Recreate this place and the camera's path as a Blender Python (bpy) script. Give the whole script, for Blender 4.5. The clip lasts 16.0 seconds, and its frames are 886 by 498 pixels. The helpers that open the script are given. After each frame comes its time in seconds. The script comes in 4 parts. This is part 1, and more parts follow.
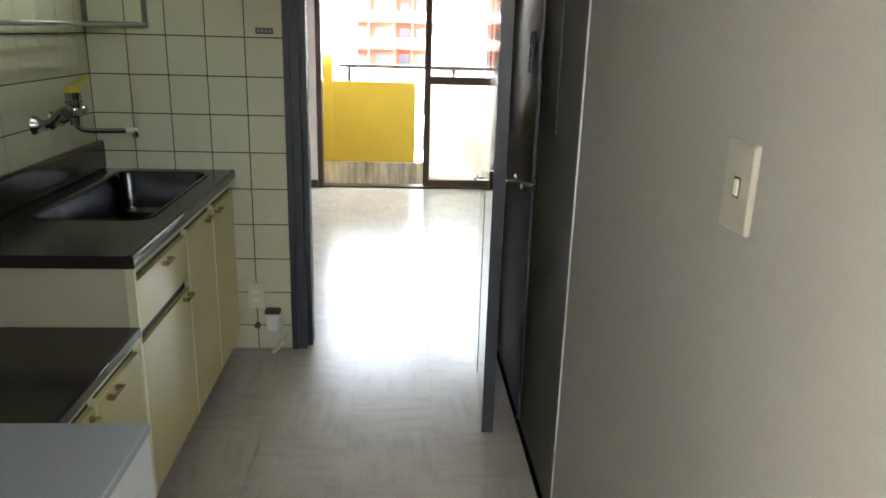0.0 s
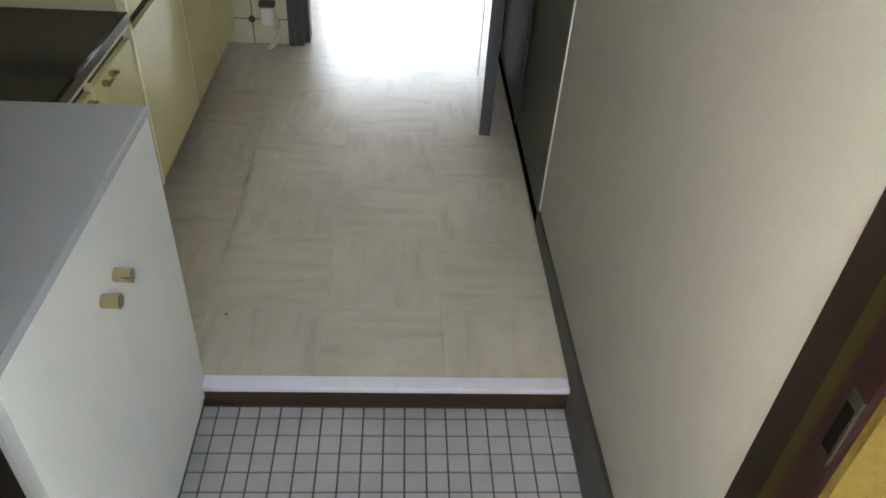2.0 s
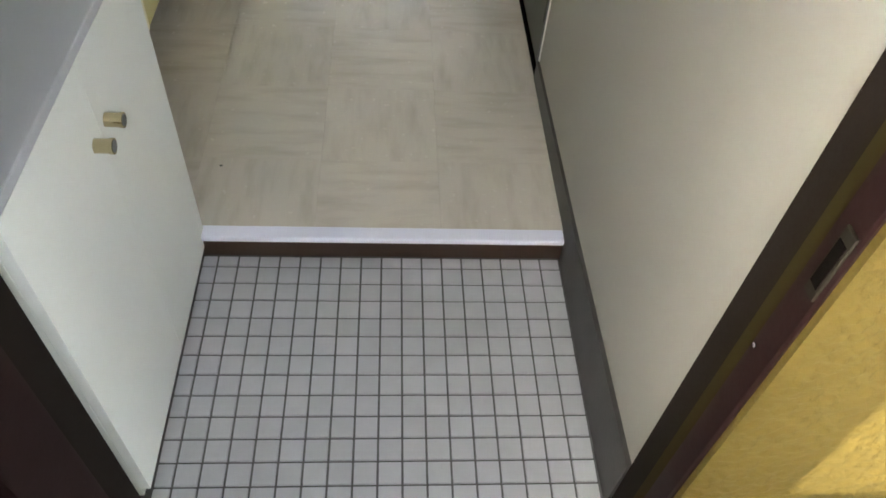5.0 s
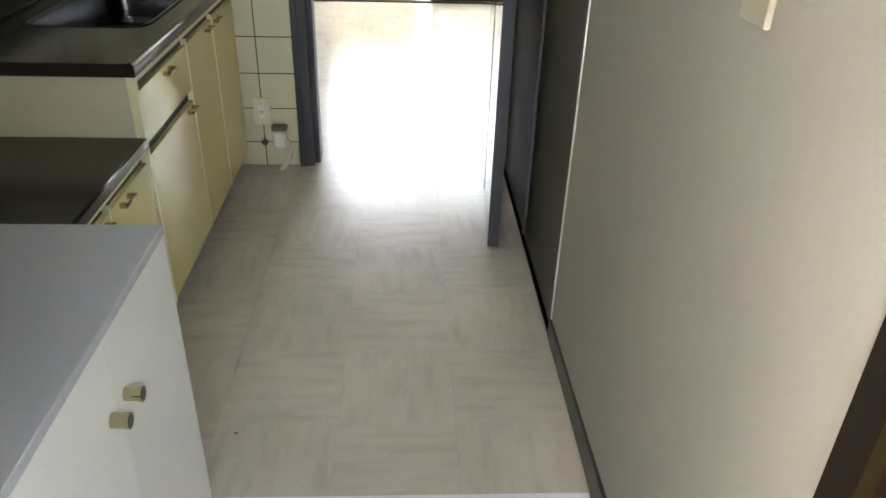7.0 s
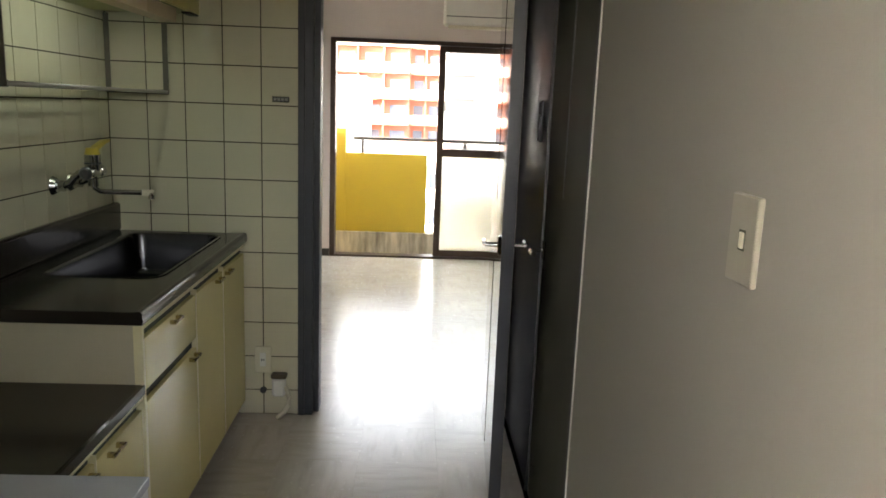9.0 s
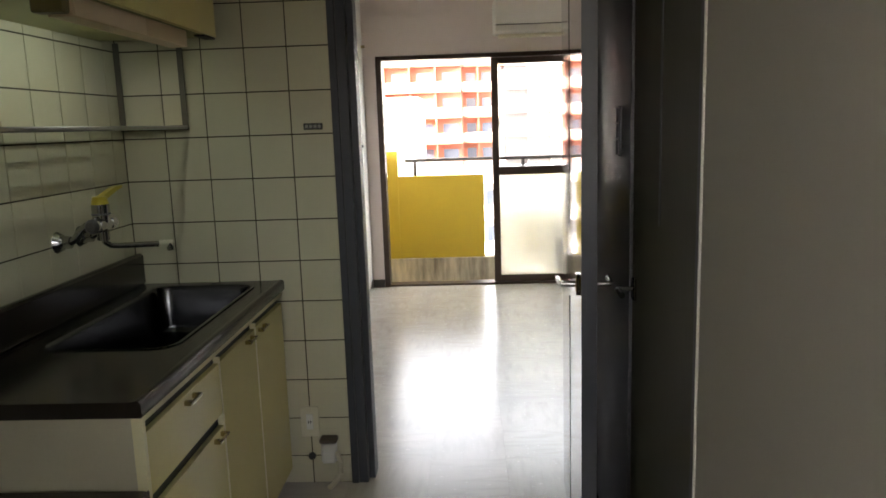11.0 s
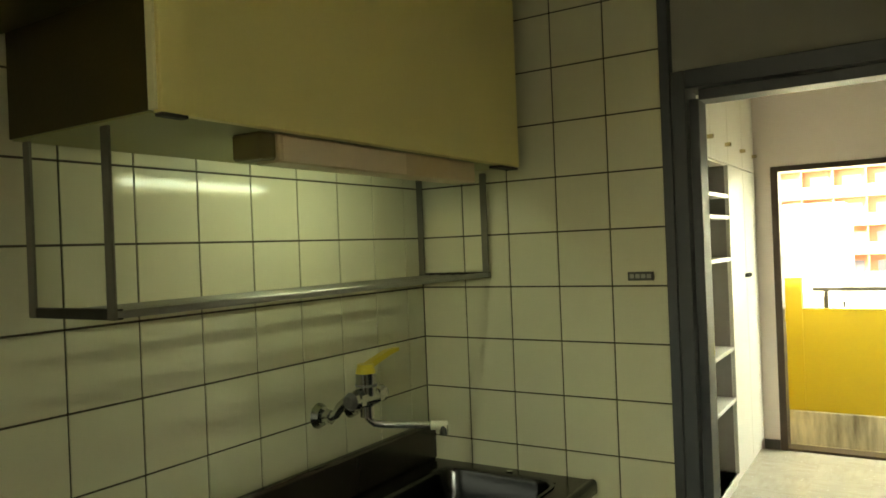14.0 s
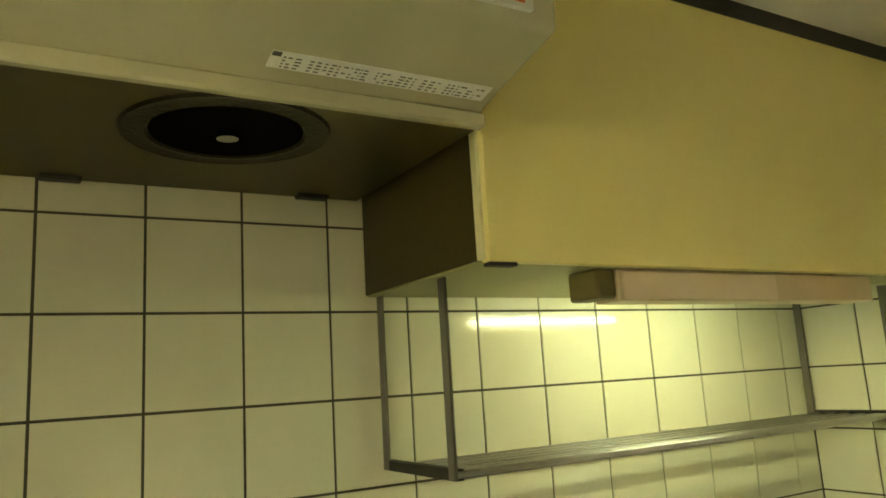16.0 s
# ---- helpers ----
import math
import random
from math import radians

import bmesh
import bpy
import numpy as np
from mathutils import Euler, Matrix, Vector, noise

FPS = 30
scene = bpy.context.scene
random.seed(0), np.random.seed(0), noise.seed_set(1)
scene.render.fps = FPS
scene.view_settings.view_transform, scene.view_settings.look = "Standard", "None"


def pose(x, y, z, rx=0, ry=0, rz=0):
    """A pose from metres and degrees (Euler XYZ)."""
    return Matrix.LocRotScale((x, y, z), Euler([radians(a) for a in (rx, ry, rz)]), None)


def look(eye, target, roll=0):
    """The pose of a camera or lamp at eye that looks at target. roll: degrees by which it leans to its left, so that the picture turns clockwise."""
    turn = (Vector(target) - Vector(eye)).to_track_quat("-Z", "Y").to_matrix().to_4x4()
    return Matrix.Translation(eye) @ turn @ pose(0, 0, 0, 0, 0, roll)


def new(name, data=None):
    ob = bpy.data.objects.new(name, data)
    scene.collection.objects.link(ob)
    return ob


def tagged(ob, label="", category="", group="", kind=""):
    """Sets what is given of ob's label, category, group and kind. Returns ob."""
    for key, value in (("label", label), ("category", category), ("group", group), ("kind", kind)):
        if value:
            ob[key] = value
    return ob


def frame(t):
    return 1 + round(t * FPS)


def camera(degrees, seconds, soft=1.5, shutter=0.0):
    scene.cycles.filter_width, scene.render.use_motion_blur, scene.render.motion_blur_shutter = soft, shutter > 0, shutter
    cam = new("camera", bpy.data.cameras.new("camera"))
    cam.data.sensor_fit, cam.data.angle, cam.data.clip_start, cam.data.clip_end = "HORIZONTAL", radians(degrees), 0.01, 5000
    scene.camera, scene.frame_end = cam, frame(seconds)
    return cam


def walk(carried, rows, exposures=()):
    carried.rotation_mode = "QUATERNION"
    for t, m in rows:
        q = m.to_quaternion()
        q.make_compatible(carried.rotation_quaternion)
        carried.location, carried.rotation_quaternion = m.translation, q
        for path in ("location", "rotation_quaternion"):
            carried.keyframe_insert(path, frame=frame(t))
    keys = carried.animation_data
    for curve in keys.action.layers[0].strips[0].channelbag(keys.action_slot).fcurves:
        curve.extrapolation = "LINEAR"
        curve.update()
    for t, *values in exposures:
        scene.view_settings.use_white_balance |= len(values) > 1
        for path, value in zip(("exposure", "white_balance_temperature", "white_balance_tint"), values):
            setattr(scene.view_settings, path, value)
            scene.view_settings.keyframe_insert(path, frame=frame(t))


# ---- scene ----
cam = camera(62.0, 16.0, soft=1.7)

PATH = [
    (0, (1.221, -0.049, 1.376), (1.341, 1.864, 0.806), 1.6),
    (0.5, (1.208, -0.067, 1.371), (1.327, 1.769, 0.586), 1.7),
    (1, (1.219, -0.05, 1.357), (1.342, 1.697, 0.391), 2.5),
    (1.5, (1.227, -0.054, 1.355), (1.355, 1.604, 0.243), 3.3),
    (2, (1.228, -0.055, 1.345), (1.358, 1.5, 0.094), 4.2),
    (2.5, (1.225, -0.061, 1.336), (1.378, 1.383, -0.039), 5.9),
    (3, (1.222, -0.058, 1.325), (1.391, 1.268, -0.163), 7.0),
    (3.2, (1.223, -0.064, 1.325), (1.393, 1.219, -0.2), 7.7),
    (4.25, (1.224, -0.065, 1.325), (1.368, 1.044, -0.333), 7.2),
    (5.3, (1.225, -0.067, 1.327), (1.376, 1.315, -0.112), 5.2),
    (5.5, (1.22, -0.061, 1.327), (1.375, 1.362, -0.07), 5.2),
    (6, (1.212, -0.055, 1.331), (1.349, 1.484, 0.061), 3.8),
    (6.5, (1.22, -0.058, 1.338), (1.338, 1.583, 0.2), 2.7),
    (7, (1.225, -0.06, 1.341), (1.325, 1.668, 0.341), 1.8),
    (7.5, (1.224, -0.062, 1.344), (1.305, 1.74, 0.479), 1.6),
    (8, (1.225, -0.064, 1.344), (1.303, 1.814, 0.66), 1.2),
    (8.5, (1.228, -0.065, 1.345), (1.31, 1.866, 0.828), 2.3),
    (9, (1.226, -0.063, 1.346), (1.315, 1.899, 0.969), 2.2),
    (9.2, (1.224, -0.066, 1.348), (1.312, 1.905, 1.02), 1.8),
    (11.3, (1.235, 0.51, 1.343), (1.125, 2.479, 1.008), -2.2),
    (11.5, (1.233, 0.612, 1.334), (1.078, 2.572, 0.966), -1.6),
    (12, (1.218, 0.805, 1.382), (1.008, 2.759, 1.01), -0.5),
    (12.5, (1.221, 0.935, 1.375), (0.778, 2.844, 0.974), -1.2),
    (13, (1.272, 1.101, 1.394), (0.516, 2.917, 1.028), 0.9),
    (13.5, (1.282, 1.099, 1.433), (0.309, 2.835, 1.228), -1.4),
    (14, (1.286, 1.099, 1.447), (0.213, 2.787, 1.444), -2.3),
    (14.5, (1.287, 1.138, 1.461), (0.041, 2.699, 1.575), -3.6),
    (15, (1.276, 1.143, 1.489), (-0.186, 2.497, 1.662), -3.5),
    (15.5, (1.269, 1.145, 1.506), (-0.322, 2.327, 1.772), -4.4),
    (16, (1.212, 1.22, 1.502), (-0.485, 2.217, 1.852), -3.5),
]
walk(cam, [(t, look(eye, target, roll)) for t, eye, target, roll in PATH],
     [(0, 3.05, 6500, 8), (1.5, 3.3, 6600, 8), (2.5, 3.35, 6650, 8), (3, 3.57, 6650, 8), (5.5, 3.65, 6700, 8), (7, 3.55, 6750, 9), (8, 3.1, 6850, 10), (9.2, 2.68, 7050, 11), (11.5, 2.18, 7000, 12), (12, 1.8, 6700, 10),
      (12.5, 1.45, 6500, 8), (13, 1.8, 6800, 4), (13.5, 2.45, 8700, -8), (14, 3.05, 10000, -13), (14.5, 3.7, 10500, -14), (15, 4.15, 11500, -13), (16, 4.3, 11500, -13)])

# ---- world and sun ----
world = bpy.data.worlds.new("world")
scene.world = world
world.use_nodes = True
wn = world.node_tree.nodes
sky = wn.new("ShaderNodeTexSky")
sky.sky_type = "NISHITA"
sky.sun_disc = False
sky.sun_elevation = radians(27)
sky.sun_rotation = radians(230)
sky.air_density, sky.dust_density = 1.0, 5.0
wn["Background"].inputs["Strength"].default_value = 0.15
haze = wn.new("ShaderNodeHueSaturation")
haze.inputs["Saturation"].default_value, haze.inputs["Value"].default_value = 0.35, 4.2
world.node_tree.links.new(sky.outputs[0], haze.inputs["Color"])
world.node_tree.links.new(haze.outputs[0], wn["Background"].inputs["Color"])
sun_data = bpy.data.lights.new("sun", "SUN")
sun_data.energy, sun_data.angle, sun_data.color = 1.6, radians(0.5), (1.0, 0.95, 0.86)
sun = new("sun", sun_data)
sun.matrix_world = look((-7.4, -6.4, 5.0), (0, 0, 0))

# ---- materials ----


def principled(name):
    m = bpy.data.materials.new(name)
    m.use_nodes = True
    nt = m.node_tree
    return m, nt, nt.nodes["Principled BSDF"]


def surface(name, colour, rough=0.5, metal=0.0, vary=0.06, scale=6.0, bump=0.0, bump_scale=120.0, stretch=(1, 1, 1), dirt=0.0, spec=0.5, each=0.0, coat=0.0):
    """Colour with broad and fine variation, roughness variation and fine relief, at metre scale."""
    m, nt, b = principled(name)
    n, l = nt.nodes, nt.links
    tc = n.new("ShaderNodeTexCoord")
    mp = n.new("ShaderNodeMapping")
    mp.inputs["Scale"].default_value = stretch
    geo = n.new("ShaderNodeNewGeometry")
    l.new(geo.outputs["Position"], mp.inputs["Vector"])
    big = n.new("ShaderNodeTexNoise")
    big.inputs["Scale"].default_value, big.inputs["Detail"].default_value = scale, 5
    fine = n.new("ShaderNodeTexNoise")
    fine.inputs["Scale"].default_value, fine.inputs["Detail"].default_value = bump_scale, 3
    l.new(mp.outputs[0], big.inputs["Vector"])
    l.new(mp.outputs[0], fine.inputs["Vector"])
    ramp = n.new("ShaderNodeMapRange")
    ramp.inputs["From Min"].default_value, ramp.inputs["From Max"].default_value = 0.3, 0.7
    ramp.inputs["To Min"].default_value, ramp.inputs["To Max"].default_value = 1 - vary - dirt, 1 + vary
    l.new(big.outputs["Fac"], ramp.inputs["Value"])
    last = ramp.outputs[0]
    add = n.new("ShaderNodeMath")
    add.operation = "MULTIPLY_ADD"
    l.new(fine.outputs["Fac"], add.inputs[0])
    add.inputs[1].default_value = vary
    l.new(last, add.inputs[2])
    last = add.outputs[0]
    if each:
        info = n.new("ShaderNodeObjectInfo")
        ea = n.new("ShaderNodeMath")
        ea.operation = "MULTIPLY_ADD"
        l.new(info.outputs["Random"], ea.inputs[0])
        ea.inputs[1].default_value = each
        l.new(last, ea.inputs[2])
        last = ea.outputs[0]
    mul = n.new("ShaderNodeVectorMath")
    mul.operation = "SCALE"
    mul.inputs[0].default_value = colour
    l.new(last, mul.inputs["Scale"])
    l.new(mul.outputs[0], b.inputs["Base Color"])
    rr = n.new("ShaderNodeMapRange")
    rr.inputs["To Min"].default_value, rr.inputs["To Max"].default_value = max(0.02, rough * 0.8), min(1, rough * 1.2)
    l.new(big.outputs["Fac"], rr.inputs["Value"])
    l.new(rr.outputs[0], b.inputs["Roughness"])
    b.inputs["Metallic"].default_value = metal
    b.inputs["Specular IOR Level"].default_value = spec
    b.inputs["Coat Weight"].default_value = coat
    if bump:
        bp = n.new("ShaderNodeBump")
        bp.inputs["Strength"].default_value = bump
        bp.inputs["Distance"].default_value = 0.004
        l.new(fine.outputs["Fac"], bp.inputs["Height"])
        l.new(bp.outputs[0], b.inputs["Normal"])
    return m


def streaky(name, along_y):
    """Vinyl floor tile: pale beige with soft darker streaks along one direction, waxed."""
    m, nt, b = principled(name)
    n, l = nt.nodes, nt.links
    geo = n.new("ShaderNodeNewGeometry")
    info = n.new("ShaderNodeObjectInfo")
    off = n.new("ShaderNodeVectorMath")
    off.operation = "MULTIPLY_ADD"
    comb = n.new("ShaderNodeCombineXYZ")
    l.new(info.outputs["Random"], comb.inputs["X"])
    l.new(info.outputs["Random"], comb.inputs["Y"])
    l.new(comb.outputs[0], off.inputs[0])
    off.inputs[1].default_value = (7, 13, 5)
    l.new(geo.outputs["Position"], off.inputs[2])
    mp = n.new("ShaderNodeMapping")
    mp.inputs["Scale"].default_value = (27, 5.5, 1) if along_y else (5.5, 27, 1)
    l.new(off.outputs[0], mp.inputs["Vector"])
    st = n.new("ShaderNodeTexNoise")
    st.inputs["Scale"].default_value, st.inputs["Detail"].default_value = 1.0, 3
    l.new(mp.outputs[0], st.inputs["Vector"])
    cr = n.new("ShaderNodeValToRGB")
    cr.color_ramp.elements[0].position, cr.color_ramp.elements[0].color = 0.26, (0.56, 0.505, 0.425, 1)
    cr.color_ramp.elements[1].position, cr.color_ramp.elements[1].color = 0.55, (0.65, 0.60, 0.515, 1)
    l.new(st.outputs["Fac"], cr.inputs[0])
    cl = n.new("ShaderNodeTexNoise")
    cl.inputs["Scale"].default_value = 3.0
    l.new(geo.outputs["Position"], cl.inputs["Vector"])
    mx = n.new("ShaderNodeMix")
    mx.data_type = "RGBA"
    mx.blend_type = "MULTIPLY"
    mx.inputs[0].default_value = 0.32
    l.new(cr.outputs[0], mx.inputs[6])
    l.new(cl.outputs["Fac"], mx.inputs[7])
    l.new(mx.outputs[2], b.inputs["Base Color"])
    fine = n.new("ShaderNodeTexNoise")
    fine.inputs["Scale"].default_value, fine.inputs["Detail"].default_value = 48, 4
    l.new(geo.outputs["Position"], fine.inputs["Vector"])
    rr = n.new("ShaderNodeMapRange")
    rr.inputs["From Min"].default_value, rr.inputs["From Max"].default_value = 0.3, 0.7
    rr.inputs["To Min"].default_value, rr.inputs["To Max"].default_value = 0.17, 0.28
    l.new(fine.outputs["Fac"], rr.inputs["Value"])
    l.new(rr.outputs[0], b.inputs["Roughness"])
    b.inputs["Specular IOR Level"].default_value = 0.52
    bp = n.new("ShaderNodeBump")
    bp.inputs["Strength"].default_value, bp.inputs["Distance"].default_value = 0.05, 0.002
    l.new(fine.outputs["Fac"], bp.inputs["Height"])
    l.new(bp.outputs[0], b.inputs["Normal"])
    return m


M_STREAK_Y, M_STREAK_X = streaky("vinyl_tile_along", True), streaky("vinyl_tile_across", False)
M_TILE = surface("wall_tile_glaze", (0.66, 0.625, 0.46), 0.10, vary=0.03, scale=3, bump=0.03, bump_scale=25, each=0.04)
M_GROUT = surface("dark_grout", (0.055, 0.045, 0.028), 0.9, vary=0.3, scale=9, bump=0.3)
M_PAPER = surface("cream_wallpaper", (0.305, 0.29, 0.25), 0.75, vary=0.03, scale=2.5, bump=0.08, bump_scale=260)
M_ROOMWALL = surface("pinkish_wallpaper", (0.78, 0.70, 0.66), 0.8, vary=0.03, scale=2.5, bump=0.08, bump_scale=260)
M_CEIL = surface("ceiling_paper", (0.78, 0.74, 0.66), 0.85, vary=0.03, scale=2, bump=0.3, bump_scale=200)
M_FRAME = surface("slate_grey_paint", (0.055, 0.06, 0.072), 0.45, vary=0.08, scale=5, bump=0.06, bump_scale=60)
M_DOOR = surface("door_slate_laminate", (0.055, 0.06, 0.07), 0.07, vary=0.06, scale=3, coat=0.5)
M_BATHDOOR = surface("dark_olive_laminate", (0.055, 0.056, 0.042), 0.5, spec=0.3, vary=0.1, scale=4, bump=0.08, bump_scale=90, stretch=(1, 1, 0.15))
M_BASE = surface("dark_grey_vinyl_skirting", (0.048, 0.045, 0.04), 0.55, vary=0.12, scale=8, bump=0.1)
M_CAB = surface("cream_cabinet_laminate", (0.74, 0.65, 0.31), 0.16, spec=0.3, vary=0.035, scale=3)
# Greyer cream laminate, also darkened for the shaded end of the units.
M_CABEND = surface("shaded_cream_end_panel", (0.52, 0.475, 0.33), 0.35, vary=0.05, scale=5, bump=0.03)
# Cabinet bottom: olive that includes the shade above the lamp.
M_CABUNDER = surface("shaded_cabinet_underside", (0.34, 0.33, 0.15), 0.5, vary=0.06, scale=5)
M_UPCAB = surface("yellow_wall_cabinet_laminate", (0.90, 0.79, 0.35), 0.38, vary=0.03, scale=4, bump=0.05, bump_scale=150)
M_CABEDGE = surface("cream_edge_strip", (0.78, 0.72, 0.44), 0.38, vary=0.04, scale=6)
# Brown cabinet side, its colour lowered to include the shade on it.
M_CABSIDE = surface("shaded_brown_side", (0.055, 0.043, 0.012), 0.45, spec=0.25, vary=0.1, scale=5, bump=0.1)
# Dark olive that paints the shade in gaps and recesses.
M_GAP = surface("olive_gap_shade", (0.05, 0.052, 0.025), 0.7, vary=0.1)
M_STEEL = surface("worn_stainless", (0.34, 0.33, 0.31), 0.36, metal=1.0, vary=0.12, scale=7, bump=0.05, bump_scale=200, stretch=(1, 0.15, 1))
M_COUNTER = surface("brown_stained_worktop", (0.032, 0.025, 0.020), 0.20, metal=0.2, vary=0.05, scale=5, bump_scale=90)
M_SINK = surface("dark_steel_bowl", (0.085, 0.086, 0.09), 0.21, metal=1.0, vary=0.1, scale=6)
# Darker brownish copy of the rack steel, for hangers standing in shadow.
M_HANGER = surface("shaded_rack_steel", (0.17, 0.155, 0.13), 0.45, metal=0.6, vary=0.12, scale=10)
M_LAMPCAP = surface("brown_lamp_cap", (0.14, 0.115, 0.045), 0.45, vary=0.1)
M_CHROME = surface("chrome", (0.46, 0.46, 0.45), 0.14, metal=1.0, vary=0.05)
M_BRASS = surface("dull_brass", (0.48, 0.41, 0.25), 0.15, metal=1.0, vary=0.1, scale=20)
M_YELLOWPLASTIC = surface("yellow_plastic", (0.55, 0.42, 0.04), 0.35, vary=0.04)
M_CREAMPLASTIC = surface("cream_plastic", (0.74, 0.70, 0.55), 0.35, vary=0.03)
M_LAMPCOVER = surface("aged_cream_cover", (0.68, 0.53, 0.34), 0.4, vary=0.05, scale=9)
M_WHITEPLASTIC = surface("white_plastic", (0.82, 0.81, 0.76), 0.38, vary=0.02)
M_HOOD = surface("cream_enamel", (0.55, 0.515, 0.35), 0.18, vary=0.05, scale=4, dirt=0.05)
# Greasy enamel with the shade under the hood put into its dark colour.
M_UNDER = surface("shaded_greasy_underside", (0.075, 0.058, 0.014), 0.38, spec=0.25, vary=0.12, scale=6, dirt=0.15)
M_GREASE = surface("burnt_grease_ring", (0.022, 0.018, 0.007), 0.5, vary=0.35, scale=25, bump=0.4, spec=0.2)
M_COVERPANEL = surface("pale_lamp_panel", (0.80, 0.65, 0.47), 0.4, vary=0.05, scale=9)
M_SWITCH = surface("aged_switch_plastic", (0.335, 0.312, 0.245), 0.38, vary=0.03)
M_DARKCONC = surface("dark_gallery_concrete", (0.12, 0.115, 0.11), 0.9, vary=0.2, scale=7, bump=0.3)
# Near-black for plain black parts and for the painted dark of hollows.
M_BLACK = surface("matt_black_and_hollow_shade", (0.003, 0.0026, 0.002), 0.95, vary=0.2, spec=0.02)
M_RUBBER = surface("dark_brown_filler", (0.02, 0.016, 0.012), 0.6, vary=0.1)
M_SHOETOP = surface("grey_laminate_top", (0.40, 0.41, 0.43), 0.4, vary=0.03, scale=5, bump=0.02)
M_SHOEDOOR = surface("pale_grey_laminate", (0.76, 0.775, 0.72), 0.38, vary=0.02, scale=3, bump=0.02)
M_GENKAN = surface("grey_mosaic_tile", (0.39, 0.392, 0.40), 0.5, vary=0.06, scale=14, bump=0.15, bump_scale=160, each=0.10)
M_GENGROUT = surface("mosaic_grout", (0.085, 0.082, 0.08), 0.95, vary=0.2, scale=30, bump=0.3)
M_NOSING = surface("pale_step_nosing", (0.70, 0.71, 0.82), 0.38, vary=0.02)
M_RISER = surface("brown_step_riser", (0.034, 0.016, 0.008), 0.5, vary=0.15, scale=9, stretch=(0.3, 1, 1))
M_MAROON = surface("maroon_steel_door_paint", (0.011, 0.0045, 0.004), 0.6, spec=0.1, vary=0.1, scale=8, bump=0.05)
M_CASING = surface("dark_brown_steel_casing", (0.013, 0.010, 0.008), 0.8, spec=0.05, vary=0.12, scale=8, bump=0.06)
M_GASCAP = surface("brown_plastic_cap", (0.10, 0.075, 0.05), 0.45, vary=0.12, scale=20)
M_STRIKE = surface("tarnished_strike_steel", (0.016, 0.014, 0.010), 0.7, vary=0.25, scale=40, spec=0.08)
M_KHAKI = surface("khaki_weather_seal", (0.026, 0.021, 0.007), 0.8, spec=0.05, vary=0.1)
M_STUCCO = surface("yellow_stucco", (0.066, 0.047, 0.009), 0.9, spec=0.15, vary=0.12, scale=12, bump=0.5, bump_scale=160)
M_YELLOW = surface("yellow_parapet_paint", (0.50, 0.365, 0.032), 0.6, vary=0.04, scale=3, bump=0.2, bump_scale=50)
M_CONC = surface("stained_concrete", (0.42, 0.38, 0.30), 0.85, vary=0.4, scale=11, bump=0.4, bump_scale=60, stretch=(1, 1, 0.2), dirt=0.45)
M_WINFRAME = surface("bronze_aluminium", (0.06, 0.04, 0.03), 0.4, metal=0.5, vary=0.08)
M_RAIL = surface("dark_rail_paint", (0.06, 0.055, 0.05), 0.45, vary=0.1)
M_SHELF = surface("closet_white_paint", (0.82, 0.80, 0.76), 0.35, vary=0.02)
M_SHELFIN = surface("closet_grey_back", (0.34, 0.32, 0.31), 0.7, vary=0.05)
M_PLASTER = surface("plaster_core", (0.60, 0.58, 0.54), 0.9, vary=0.05)
M_PINK = surface("salmon_facade", (0.45, 0.17, 0.11), 0.8, vary=0.08, scale=0.3)
M_PALEFAC = surface("white_facade", (0.60, 0.595, 0.59), 0.8, vary=0.06, scale=0.3)
M_PALEPINK = surface("pale_pink_facade", (0.62, 0.42, 0.35), 0.8, vary=0.06, scale=0.3)
M_PALEWIN = surface("pale_far_window", (0.42, 0.45, 0.48), 0.3, vary=0.08, scale=0.5)
M_DARKWIN = surface("far_window_glass", (0.10, 0.12, 0.16), 0.15, vary=0.1, scale=0.5)
M_GROUND = surface("town_ground", (0.16, 0.16, 0.15), 0.9, vary=0.25, scale=0.05)
M_LABEL = surface("label_paper", (0.84, 0.83, 0.80), 0.5, vary=0.04, scale=30)
M_INK = surface("label_ink", (0.06, 0.06, 0.06), 0.6, vary=0.1)
M_PRINT = surface("faded_print", (0.14, 0.14, 0.15), 0.6, vary=0.2, scale=90)
M_ORANGE = surface("orange_sticker", (0.75, 0.16, 0.03), 0.4, vary=0.05)
M_BADGE = surface("grey_metal_badge", (0.08, 0.08, 0.075), 0.4, metal=0.4, vary=0.2, scale=60)


def glass(name, rough, tint):
    m, nt, b = principled(name)
    b.inputs["Base Color"].default_value = tint
    b.inputs["Roughness"].default_value = rough
    b.inputs["Transmission Weight"].default_value = 1.0
    b.inputs["IOR"].default_value = 1.45
    return m


M_GLASS = glass("clear_glass", 0.0, (0.95, 0.97, 0.96, 1))
M_FROST = glass("frosted_glass", 0.75, (0.90, 0.92, 0.88, 1))
M_TUBE, _nt, _b = principled("lit_tube")
_b.inputs["Emission Color"].default_value = (0.79, 0.97, 0.96, 1)
_b.inputs["Emission Strength"].default_value = 2.3
_b.inputs["Base Color"].default_value = (0.9, 0.9, 0.9, 1)

